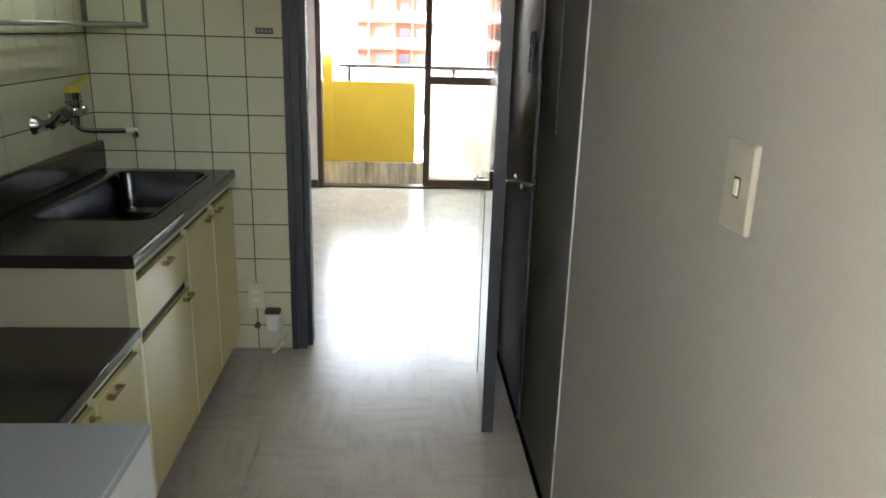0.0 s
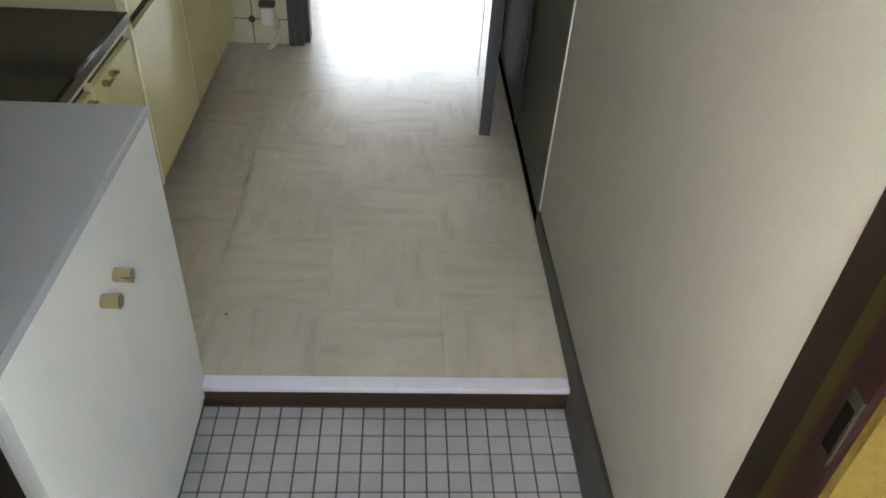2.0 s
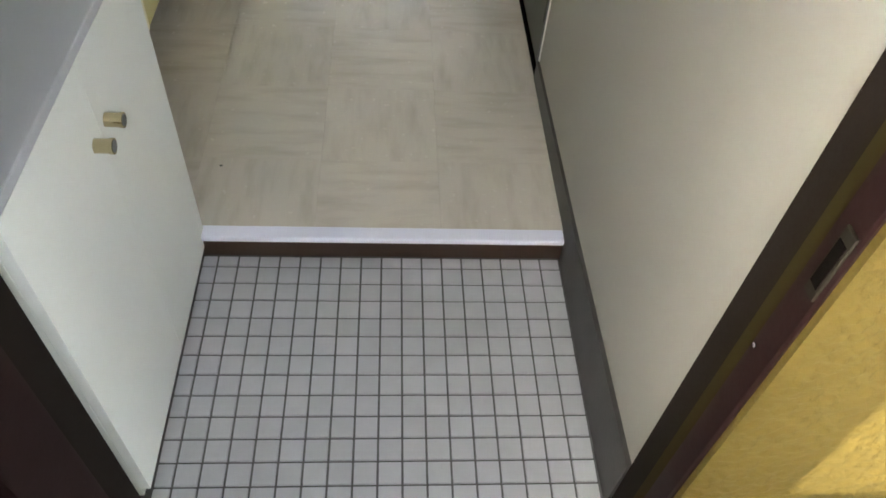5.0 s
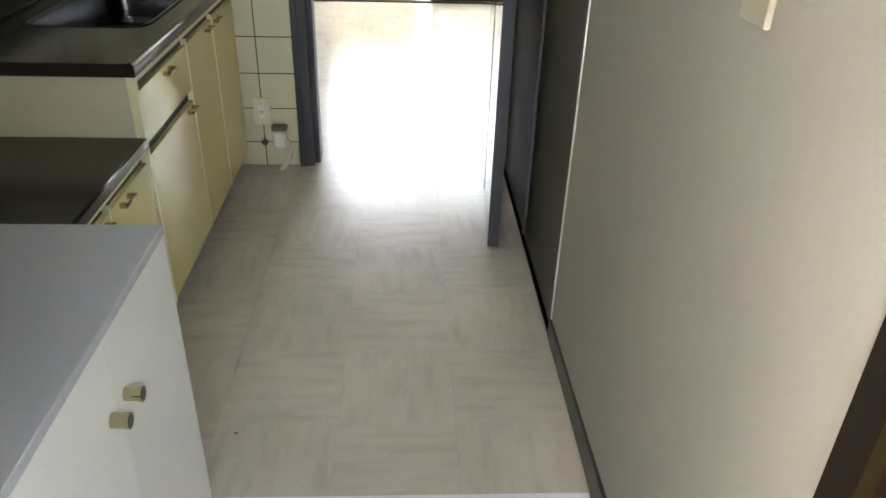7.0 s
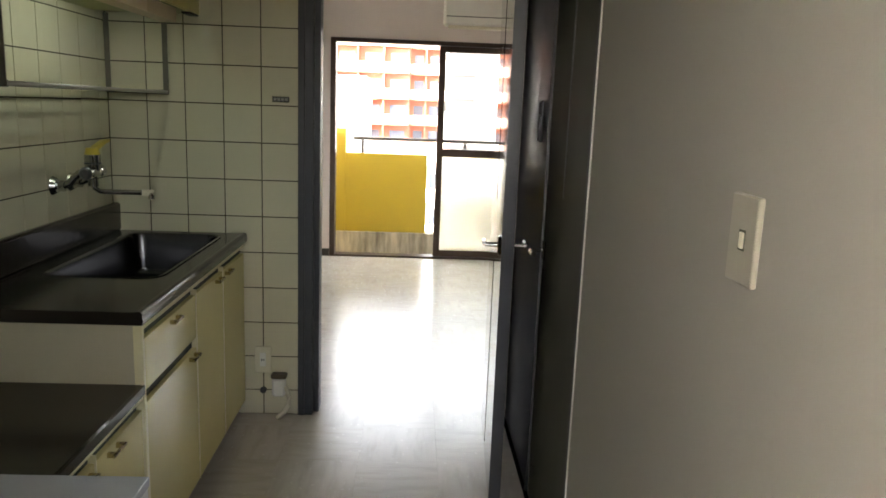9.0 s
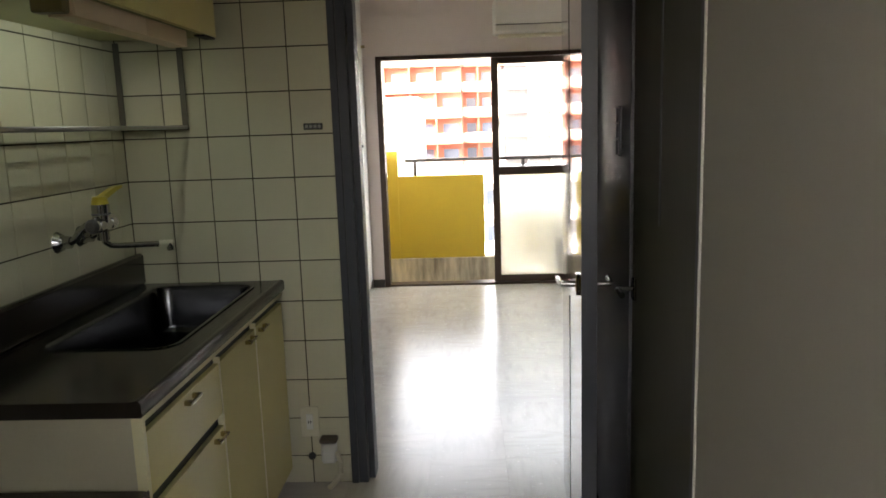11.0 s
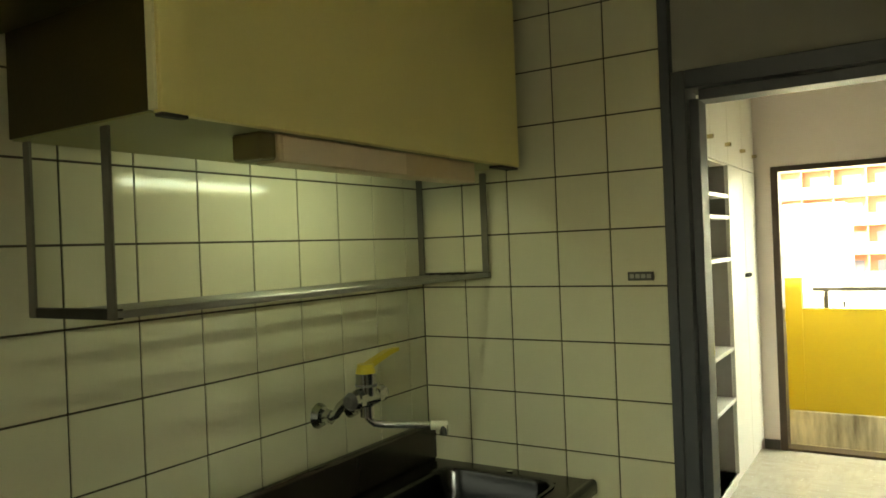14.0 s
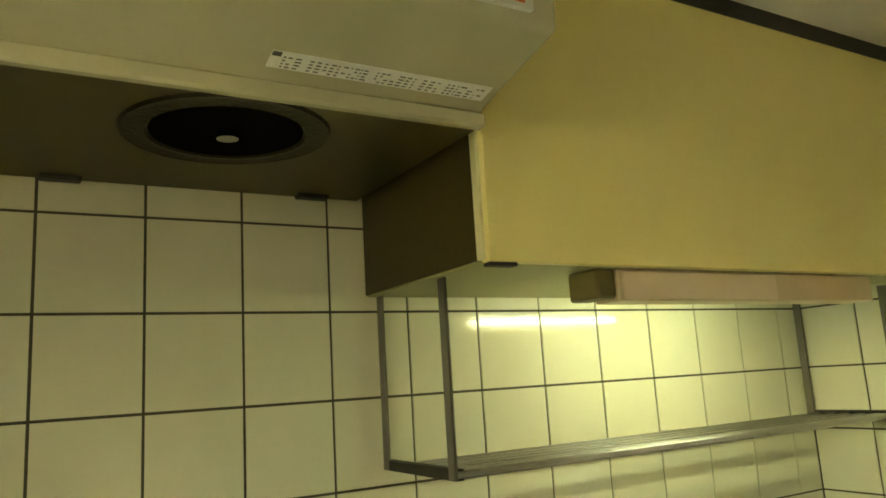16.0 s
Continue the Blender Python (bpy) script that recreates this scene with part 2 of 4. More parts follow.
# ---- building blocks ----


def box(x0, y0, z0, x1, y1, z1, bevel=0.0, bm=None):
    bm = bm or bmesh.new()
    g = bmesh.ops.create_cube(bm, size=1.0)
    vs = g["verts"]
    bmesh.ops.scale(bm, vec=(abs(x1 - x0), abs(y1 - y0), abs(z1 - z0)), verts=vs)
    bmesh.ops.translate(bm, vec=((x0 + x1) / 2, (y0 + y1) / 2, (z0 + z1) / 2), verts=vs)
    if bevel:
        es = list({e for v in vs for e in v.link_edges})
        bmesh.ops.bevel(bm, geom=es, offset=bevel, segments=1, affect="EDGES", profile=0.5)
    return bm


def rod(p, q, r, n=12, r2=None, bm=None):
    bm = bm or bmesh.new()
    p, q = Vector(p), Vector(q)
    d = q - p
    m = Matrix.Translation((p + q) / 2) @ d.to_track_quat("Z", "Y").to_matrix().to_4x4()
    bmesh.ops.create_cone(bm, cap_ends=True, segments=n, radius1=r, radius2=r if r2 is None else r2, depth=d.length, matrix=m)
    for f in bm.faces:
        f.smooth = len(f.verts) == 4
    return bm


def pipe(points, r, n=10, bm=None):
    """A bent round pipe through the points."""
    bm = bm or bmesh.new()
    pts = [Vector(p) for p in points]
    rings = []
    for i, p in enumerate(pts):
        a = pts[max(i - 1, 0)]
        c = pts[min(i + 1, len(pts) - 1)]
        q = (c - a).to_track_quat("Z", "Y")
        rings.append([bm.verts.new(p + q @ Vector((r * math.cos(k * math.tau / n), r * math.sin(k * math.tau / n), 0))) for k in range(n)])
    for u, w in zip(rings, rings[1:]):
        for k in range(n):
            bm.faces.new((u[k], u[(k + 1) % n], w[(k + 1) % n], w[k])).smooth = True
    bm.faces.new(rings[0][::-1])
    bm.faces.new(rings[-1])
    return bm


def extrude_profile(pts, axis, a, b, bevel=0.0):
    """A closed outline drawn in the two other axes, drawn out along axis from a to b."""
    bm = bmesh.new()

    def at(u, v, w):
        return (w, u, v) if axis == "x" else (u, w, v) if axis == "y" else (u, v, w)

    lo = [bm.verts.new(at(u, v, a)) for u, v in pts]
    hi = [bm.verts.new(at(u, v, b)) for u, v in pts]
    bm.faces.new(lo)
    bm.faces.new(hi[::-1])
    for i in range(len(pts)):
        j = (i + 1) % len(pts)
        bm.faces.new((lo[i], hi[i], hi[j], lo[j]))
    bmesh.ops.recalc_face_normals(bm, faces=bm.faces)
    if bevel:
        bmesh.ops.bevel(bm, geom=list(bm.edges), offset=bevel, segments=3, affect="EDGES", profile=0.5)
    return bm


def mesh_of(name, bm, material, smooth=False):
    me = bpy.data.meshes.new(name)
    bmesh.ops.recalc_face_normals(bm, faces=bm.faces)
    bm.to_mesh(me)
    bm.free()
    me.materials.append(material)
    if smooth:
        me.set_sharp_from_angle(angle=radians(40))
    return me


def part(name, bm, material, parent, label="", smooth=True):
    ob = new(name, mesh_of(name, bm, material, smooth))
    ob.parent = parent
    if label:
        ob["label"] = label
    return ob


def thing(name, label, category, group="", kind=""):
    return tagged(new(name), label, category, group, kind)


def solid(name, bm, material, label, category, group="", kind="", smooth=True):
    return tagged(new(name, mesh_of(name, bm, material, smooth)), label, category, group, kind)


def structure(name, bm, material, label):
    return solid(name, bm, material, label, name.split("_")[0], kind="structure", smooth=False)


# ---- plan, in metres: x across the corridor, y along it, z up from the kitchen floor ----
XR = 1.662           # corridor wall
YE = 3.0             # tiled end wall
YW = 6.47            # window wall
CEIL_K, CEIL_R = 2.165, 2.385
P, Z8 = 0.152, 0.111  # wall tile pitch and the height of the lowest full joint
GEN = -0.068         # entrance floor
STEP_Y = 1.09
DOOR_L, DOOR_R, DOOR_H = 0.84, 1.60, 1.80

# ---- large structure ----
floor_slab = structure("floor", box(-0.1, STEP_Y + 0.012, -0.16, 3.1, 6.60, -0.006), M_GENGROUT, "pale beige streaked vinyl tile floor, waxed and shiny")
genkan_slab = structure("floor_entrance", box(-0.1, 0.30, -0.25, XR + 0.1, STEP_Y + 0.012, GEN - 0.004), M_GENGROUT, "grey square mosaic tile entrance floor")
wall_left = structure("wall_kitchen_side", box(-0.14, 0.47, -0.2, -0.003, YE, 2.6), M_GROUT, "cream glazed square tile kitchen wall with dark joints")
wall_end = structure("wall_kitchen_end", box(-0.14, YE + 0.003, -0.2, 0.758, YE + 0.10, 2.6), M_GROUT, "cream tiled end wall beside the doorway")
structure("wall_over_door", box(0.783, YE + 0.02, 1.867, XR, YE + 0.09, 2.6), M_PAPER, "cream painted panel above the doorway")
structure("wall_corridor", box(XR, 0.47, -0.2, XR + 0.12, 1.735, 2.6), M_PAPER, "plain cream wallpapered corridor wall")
structure("wall_corner_trim", box(XR - 0.0025, 1.732, 0.06, XR + 0.02, 1.742, CEIL_K), M_WHITEPLASTIC, "thin white corner bead at the wallpaper edge")
structure("wall_bath", box(XR + 0.035, 1.742, -0.2, XR + 0.12, YE + 0.1, 2.6), M_FRAME, "dark slate wall behind the bathroom door")
structure("ceiling_kitchen", box(-0.14, 0.30, CEIL_K, XR + 0.12, YE + 0.02, CEIL_K + 0.12), M_CEIL, "cream papered kitchen ceiling")
structure("ceiling_room", box(-0.1, YE + 0.09, CEIL_R, 3.1, YW + 0.12, CEIL_R + 0.12), M_CEIL, "white papered room ceiling")
structure("wall_room_right", box(3.0, YE + 0.10, -0.2, 3.1, YW, CEIL_R), M_ROOMWALL, "pale pinkish room wall")
structure("wall_room_front", box(XR, YE + 0.10, -0.2, 3.0, YE + 0.2, CEIL_R), M_ROOMWALL, "pale pinkish room wall beside the doorway")
structure("wall_room_front_left", box(-0.1, YE + 0.10, -0.2, 0.758, YE + 0.2, CEIL_R), M_ROOMWALL, "pale room wall behind the kitchen")
structure("wall_room_left", box(-0.1, YE + 0.2, -0.2, 0.0, YW, CEIL_R), M_ROOMWALL, "pale wall behind the built-in closet")
WX0, WX1, WZ = 0.50, 2.42, 1.90
structure("wall_window_left", box(-0.1, YW, -0.2, WX0, YW + 0.13, CEIL_R), M_ROOMWALL, "pinkish wall beside the balcony window")
structure("wall_window_right", box(WX1, YW, -0.2, 3.1, YW + 0.13, CEIL_R), M_ROOMWALL, "pinkish wall beside the balcony window")
structure("wall_window_top", box(WX0, YW, WZ, WX1, YW + 0.13, CEIL_R), M_ROOMWALL, "pinkish wall above the balcony window")
structure("wall_entrance_left", box(-0.14, 0.30, -0.25, 0.77, 0.47, 2.6), M_PLASTER, "entrance wall beside the door frame")
structure("wall_entrance_top", box(0.77, 0.335, 2.001, XR, 0.47, 2.6), M_PLASTER, "wall over the entrance door")
structure("baseboard_corridor", extrude_profile(((STEP_Y, 0.0), (1.735, 0.0), (1.735, 0.06), (STEP_Y, 0.078)), "x", XR - 0.008, XR), M_BASE, "dark grey vinyl skirting along the corridor wall")
structure("baseboard_entrance", extrude_profile(((0.47, GEN), (STEP_Y, GEN), (STEP_Y, 0.078), (0.47, 0.105)), "x", XR - 0.010, XR), M_BASE, "tall dark grey skirting in the entrance")
structure("baseboard_room", box(0.40, YW - 0.010, 0.0, WX0 - 0.002, YW, 0.065), M_BASE, "dark skirting under the window wall")
structure("step_nosing", box(0.70, STEP_Y - 0.004, -0.014, XR - 0.010, STEP_Y + 0.036, 0.003, 0.003), M_NOSING, "pale lilac-white plastic step edge strip")
structure("step_riser", box(0.70, STEP_Y + 0.002, GEN, XR - 0.010, STEP_Y + 0.014, -0.014), M_RISER, "dark brown wooden step riser")

# ---- doorway frame and the open door ----
fr = thing("door_frame", "slate grey painted door frame with a tall side post", "door frame", kind="structure")
part("post", box(0.757, YE - 0.012, 0, 0.783, YE + 0.11, CEIL_K - 0.002, 0.002), M_FRAME, fr)
part("jamb", box(0.783, YE - 0.006, 0, 0.818, YE + 0.11, 1.867, 0.002), M_FRAME, fr)
part("stop", box(0.818, YE + 0.03, 0, 0.842, YE + 0.108, 1.80, 0.002), M_FRAME, fr)
part("lintel", box(0.818, YE - 0.008, 1.822, XR - 0.045, YE + 0.11, 1.868, 0.002), M_FRAME, fr)
part("lintel_stop", box(0.842, YE + 0.03, 1.795, XR - 0.045, YE + 0.108, 1.822, 0.002), M_FRAME, fr)
part("jamb", box(XR - 0.045, YE - 0.012, 0, XR, YE + 0.11, CEIL_K - 0.002, 0.002), M_FRAME, fr)


def lever_handle(parent, x, y, z, side, tip):
    """A chrome lever on a rectangular plate; side is the way it stands out along x, tip its reach along y."""
    h = part("handle", box(x, y - 0.016, z - 0.030, x + side * 0.008, y + 0.016, z + 0.030, 0.002), M_CHROME, parent, "chrome lever handle")
    part("lever", pipe([(x, y, z), (x + side * 0.045, y, z), (x + side * 0.05, y + tip * 0.02, z), (x + side * 0.05, y + tip * 0.075, z)], 0.008), M_CHROME, h)


leaf = thing("door_1", "open slate grey glossy room door with a chrome lever", "door")
leaf_m = Matrix.Translation((1.600, 2.965, 0)) @ Matrix.Rotation(radians(-3.2), 4, "Z")
part("panel", box(-0.040, -0.705, 0.012, 0.0, 0.0, 1.79, 0.003), M_DOOR, leaf)
for z0, z1 in ((0.06, 0.80), (1.02, 1.75)):
    # Black strips on the faces stand in for the shade in grooves.
    part("groove", box(-0.0412, -0.325, z0, -0.038, -0.317, z1), M_BLACK, leaf)
    part("groove", box(-0.002, -0.325, z0, 0.0012, -0.317, z1), M_BLACK, leaf)
part("edge_strip", box(-0.0404, -0.7065, 0.011, 0.0004, -0.7045, 1.7905), M_FRAME, leaf)
lever_handle(leaf, -0.040, -0.605, 0.90, -1, 1)
lever_handle(leaf, 0.0, -0.605, 0.90, 1, 1)
part("latch_plate", box(-0.028, -0.708, 0.84, -0.012, -0.7063, 0.96), M_FRAME, leaf)
leaf.matrix_world = leaf_m

bath = thing("door_2", "closed dark olive bathroom door with a chrome lever", "door")
part("panel", box(XR + 0.004, 1.765, 0.012, XR + 0.034, 2.325, 2.0, 0.003), M_BATHDOOR, bath)
part("groove", box(XR + 0.0025, 2.044, 1.10, XR + 0.006, 2.060, 1.95), M_FRAME, bath)
part("hinge", rod((XR + 0.001, 1.772, 0.17), (XR + 0.001, 1.772, 0.26), 0.006), M_BADGE, bath)
lever_handle(bath, XR + 0.004, 2.29, 0.90, -1, -1)
bf = thing("door_frame_bath", "slate grey bathroom door frame and side panel", "door frame", kind="structure")
part("jamb", box(XR - 0.002, 1.743, 0, XR + 0.034, 1.763, CEIL_K - 0.002, 0.002), M_FRAME, bf)
part("jamb", box(XR - 0.004, 2.328, 0, XR + 0.034, 2.352, CEIL_K - 0.002, 0.002), M_FRAME, bf)
part("side_panel", box(XR + 0.006, 2.352, 0, XR + 0.034, YE - 0.012, CEIL_K - 0.002), M_FRAME, bf)
part("head", box(XR - 0.002, 1.763, 2.003, XR + 0.034, 2.328, CEIL_K - 0.002), M_FRAME, bf)
part("threshold", box(XR - 0.006, 1.743, 0, XR + 0.002, YE - 0.014, 0.022), M_BLACK, bf)
bsw = thing("light_switch", "dark three-gang switch plate on the slate panel", "switch")
part("plate", box(XR - 0.002, 2.485, 1.24, XR + 0.006, 2.535, 1.38, 0.002), M_FRAME, bsw)
for z in (1.265, 1.31, 1.355):
    part("rocker", box(XR - 0.008, 2.495, z - 0.02, XR - 0.001, 2.525, z + 0.02, 0.002), M_FRAME, bsw)

# ---- kitchen units ----


def pull(parent, y, z, width=0.075):
    """A small bar pull on two feet, in front of a door face."""
    h = part("handle", box(0.548, y - width / 2, z - 0.004, 0.555, y + width / 2, z + 0.004, 0.0015), M_BRASS, parent, "pale brass bar pull")
    for d in (-0.7, 0.7):
        part("foot", box(0.533, y + d * width / 2 - 0.006, z - 0.006, 0.553, y + d * width / 2 + 0.006, z + 0.006, 0.001), M_BRASS, h)


def base_unit(name, label, y0, y1, top, doors, drawer=None):
    u = thing(name, label, "kitchen cabinet", "kitchen base units")
    inner = top - 0.002 if drawer is None else 0.60
    part("body", box(0.012, y0 + 0.016, 0.07, 0.513, y1, inner), M_CAB, u)
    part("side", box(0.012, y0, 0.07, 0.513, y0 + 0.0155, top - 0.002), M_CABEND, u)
    part("front_panel", box(0.500, y0 + 0.016, inner, 0.513, y1, top - 0.002), M_CAB, u)
    # Dark sheet over the carcass front paints the shade between the doors.
    part("recess_shade", box(0.5135, y0 + 0.003, 0.075, 0.517, y1 - 0.003, top - 0.022), M_GAP, u)
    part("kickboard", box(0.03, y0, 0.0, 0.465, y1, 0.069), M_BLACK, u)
    part("top_rail", box(0.513, y0, top - 0.020, 0.535, y1, top - 0.002, 0.001), M_CABEDGE, u)
    z1 = top - 0.046
    for a, b, hy in doors:
        t1 = z1 if drawer is None or not (drawer[0] <= a < drawer[1]) else drawer[2] - 0.034
        d = part("door", box(0.518, a + 0.004, 0.072, 0.534, b - 0.004, t1, 0.0015), M_CAB, u)
        part("edge_strip", box(0.5165, a + 0.0005, 0.072, 0.5355, a + 0.0042, t1 + 0.016), M_CABEDGE, d)
        pull(d, hy, t1 - 0.016)
    if drawer is not None:
        d = part("drawer", box(0.518, drawer[0] + 0.004, drawer[2], 0.534, drawer[1] - 0.004, z1, 0.0015), M_CAB, u)
        pull(d, (drawer[0] + drawer[1]) / 2 + 0.01, z1 - 0.018)
    part("end_post", box(0.513, y0 - 0.001, 0.07, 0.537, y0 + 0.014, top - 0.003, 0.001), M_CABEDGE, u)
    return u


base_unit("sink_cabinet", "cream laminate sink cabinet with a drawer and doors", 1.805, 2.985, 0.765,
          ((1.82, 2.29, 2.235), (2.29, 2.635, 2.56), (2.635, 2.98, 2.70)), (1.82, 2.29, 0.575))
base_unit("stove_cabinet", "low cream laminate stove cabinet with two doors", 1.12, 1.80, 0.580, ((1.135, 1.50, 1.44), (1.50, 1.795, 1.595)))
stove_top = thing("stove_worktop", "dark brown stained lower worktop for a stove", "worktop")
part("slab", box(0.006, 1.119, 0.580, 0.540, 1.7885, 0.606, 0.003), M_COUNTER, stove_top)
part("front_edge", box(0.5405, 1.119, 0.579, 0.546, 1.7885, 0.6065, 0.002), M_COUNTER, stove_top)
part("back_edge", box(0.006, 1.119, 0.6065, 0.022, 1.7885, 0.640, 0.003), M_COUNTER, stove_top)

# worktop with the sink opening
SX0, SX1, SY0, SY1 = 0.10, 0.455, 2.17, 2.93
CX, CY0, CY1, CT = 0.545, 1.79, 2.994, 0.800
counter = thing("sink_worktop", "dark stained steel sink worktop with a raised back edge", "worktop")
part("slab", box(SX1, CY0, 0.765, CX - 0.012, CY1, CT), M_COUNTER, counter)
part("slab", box(0.004, CY0, 0.765, SX0, CY1, CT), M_COUNTER, counter)
part("slab", box(SX0, CY0 + 0.0005, 0.765, SX1, SY0, CT), M_COUNTER, counter)
part("slab", box(SX0, SY1, 0.765, SX1, CY1, CT), M_COUNTER, counter)
part("backsplash", box(0.004, CY0, CT, 0.034, CY1, CT + 0.115, 0.008), M_COUNTER, counter)
lip = [(CX - 0.012, 0.765), (CX - 0.002, 0.765), (CX, 0.768)] + [(CX - 0.012 + 0.012 * math.cos(radians(a)), CT - 0.009 + 0.012 * math.sin(radians(a))) for a in range(0, 91, 15)] + [(CX - 0.022, CT + 0.0005), (CX - 0.022, CT - 0.002), (CX - 0.012, CT - 0.002)]
part("front_lip", extrude_profile(lip, "y", CY0, CY1), M_COUNTER, counter)


def bowl(x0, y0, x1, y1, zt, depth, r, inset):
    """A sink bowl: rounded rectangles lofted down to a rounded bottom."""
    bm = bmesh.new()

    def ring(dx, z, rr):
        pts = []
        for cx, cy, a0 in ((x1 - dx - rr, y1 - dx - rr, 0), (x0 + dx + rr, y1 - dx - rr, 90), (x0 + dx + rr, y0 + dx + rr, 180), (x1 - dx - rr, y0 + dx + rr, 270)):
            for k in range(7):
                a = radians(a0 + 15 * k)
                pts.append(bm.verts.new((cx + rr * math.cos(a), cy + rr * math.sin(a), z)))
        return pts
    rings = [ring(-0.012, zt + 0.003, r + 0.012), ring(0.0, zt + 0.001, r), ring(0.005, zt - 0.012, r)]
    for k in range(6):
        a = radians(90 * k / 5)
        rings.append(ring(0.010 + inset * (1 - math.cos(a)), zt - depth + inset * (1 - math.sin(a)), r))
    for u, w in zip(rings, rings[1:]):
        for k in range(len(u)):
            bm.faces.new((u[k], u[(k + 1) % len(u)], w[(k + 1) % len(w)], w[k])).smooth = True
    bm.faces.new(rings[-1])
    return bm


part("bowl", bowl(SX0, SY0, SX1, SY1, CT, 0.17, 0.055, 0.03), M_SINK, counter, "dark brushed steel sink bowl")
part("drain", rod((0.28, 2.70, CT - 0.1695), (0.28, 2.70, CT - 0.164), 0.055, 24), M_CHROME, counter)
part("overflow_button", rod((0.30, 2.955, CT), (0.30, 2.955, CT + 0.006), 0.009), M_CHROME, counter)

# wall faucet
fau = thing("faucet", "chrome wall mixer tap with a yellow lever and cream spout tip", "faucet")
FY, FZ = 2.555, 1.045
for y in (FY - 0.052, FY + 0.078):
    k = -1 if y < FY else 1
    e = part("union", pipe([(0.0, y, FZ - 0.012), (0.035, y, FZ - 0.012), (0.055, y - k * 0.002, FZ - 0.004), (0.070, y - k * 0.006, FZ + 0.018), (0.088, y - k * 0.012, FZ + 0.034), (0.112, y - k * 0.014, FZ + 0.036)], 0.0125), M_CHROME, fau)
    part("flange", rod((0.0, y, FZ - 0.012), (0.016, y, FZ - 0.012), 0.033, 20, 0.024), M_CHROME, e)
    part("nut", rod((0.024, y, FZ - 0.012), (0.042, y, FZ - 0.012), 0.019, 6), M_CHROME, e)
    part("body_nut", rod((0.115, FY + k * 0.028, FZ + 0.034), (0.115, FY + k * 0.046, FZ + 0.034), 0.026, 6), M_CHROME, e)
body = part("body", rod((0.115, FY - 0.062, FZ + 0.034), (0.115, FY + 0.062, FZ + 0.034), 0.0225, 18), M_CHROME, fau)
for k in (-1, 1):
    part("end_cap", rod((0.115, FY + k * 0.062, FZ + 0.034), (0.115, FY + k * 0.074, FZ + 0.034), 0.0225, 18, 0.015), M_BADGE, body)
part("cartridge", rod((0.115, FY, FZ + 0.04), (0.115, FY, FZ + 0.095), 0.026, 20), M_CHROME, fau)
part("ring", rod((0.115, FY, FZ + 0.062), (0.115, FY, FZ + 0.068), 0.028, 20), M_BADGE, fau)
lv = part("cap", rod((0.115, FY, FZ + 0.095), (0.115, FY, FZ + 0.118), 0.026, 20, 0.02), M_YELLOWPLASTIC, fau, "yellow plastic lever")
ylever = part("lever", extrude_profile(((-0.012, 0.0), (0.02, 0.008), (0.10, 0.030), (0.135, 0.036), (0.135, 0.044), (0.09, 0.043), (0.0, 0.020)), "x", -0.009, 0.009), M_YELLOWPLASTIC, lv)
ylever.location = (0.115, FY, FZ + 0.098)
part("spout_joint", rod((0.115, FY, FZ - 0.015), (0.115, FY, FZ + 0.012), 0.018), M_CHROME, fau)
part("spout", pipe([(0.115, FY, FZ), (0.117, FY, FZ - 0.02), (0.13, FY + 0.012, FZ - 0.034), (0.15, FY + 0.025, FZ - 0.037), (0.25, FY + 0.095, FZ - 0.045)], 0.009), M_CHROME, fau)
part("spout_tip", rod((0.245, FY + 0.092, FZ - 0.045), (0.282, FY + 0.110, FZ - 0.046), 0.0115), M_CREAMPLASTIC, fau, "cream plastic spout tip")
part("aerator", rod((0.274, FY + 0.105, FZ - 0.045), (0.275, FY + 0.105, FZ - 0.068), 0.011), M_CHROME, fau)

# wall cabinet
UY0, UY1, UX, UZ0, UZ1 = 1.765, 2.895, 0.395, 1.66, 2.135
up = thing("wall_cabinet", "large plain yellow-cream kitchen wall cabinet", "wall cabinet")
part("carcass", box(0.0, UY0, UZ0, UX - 0.020, UY1, UZ1 - 0.004), M_CABSIDE, up, "brown cabinet side, darkened as its shaded side")
# Darker panel colour stands in for the unlit cabinet bottom.
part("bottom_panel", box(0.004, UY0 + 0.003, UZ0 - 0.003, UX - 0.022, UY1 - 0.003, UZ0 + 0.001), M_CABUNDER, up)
part("front_edge", box(UX - 0.020, UY0 - 0.001, UZ0, UX - 0.004, UY0 + 0.012, UZ1 - 0.004, 0.001), M_CABEDGE, up)
part("door", box(UX - 0.016, UY0 + 0.004, UZ0 - 0.004, UX + 0.004, UY1, UZ1 - 0.006, 0.002), M_UPCAB, up)
part("filler_strip", box(UX - 0.03, UY0, UZ1 - 0.004, UX + 0.002, UY1, CEIL_K), M_RUBBER, up, "black filler strip at the ceiling")
part("hinge_cap", box(UX - 0.012, UY0 + 0.004, UZ0 - 0.010, UX + 0.005, UY0 + 0.05, UZ0 - 0.0045, 0.001), M_RUBBER, up)
part("corner_cap", box(UX - 0.035, UY1 - 0.10, UZ0 - 0.010, UX, UY1, UZ0 - 0.004, 0.001), M_RUBBER, up)

lamp = thing("kitchen_lamp", "lit under-cabinet fluorescent lamp with an aged cream cover", "lamp")
part("housing", box(0.315, 2.022, UZ0 - 0.054, 0.3725, 2.70, UZ0 - 0.004, 0.003), M_LAMPCOVER, lamp)
part("cover_panel", box(0.3725, 2.03, UZ0 - 0.052, 0.375, 2.40, UZ0 - 0.008, 0.001), M_COVERPANEL, lamp, "paler front panel")
part("end_cap", box(0.300, 1.982, UZ0 - 0.050, 0.370, 2.021, UZ0 - 0.004, 0.004), M_LAMPCAP, lamp)
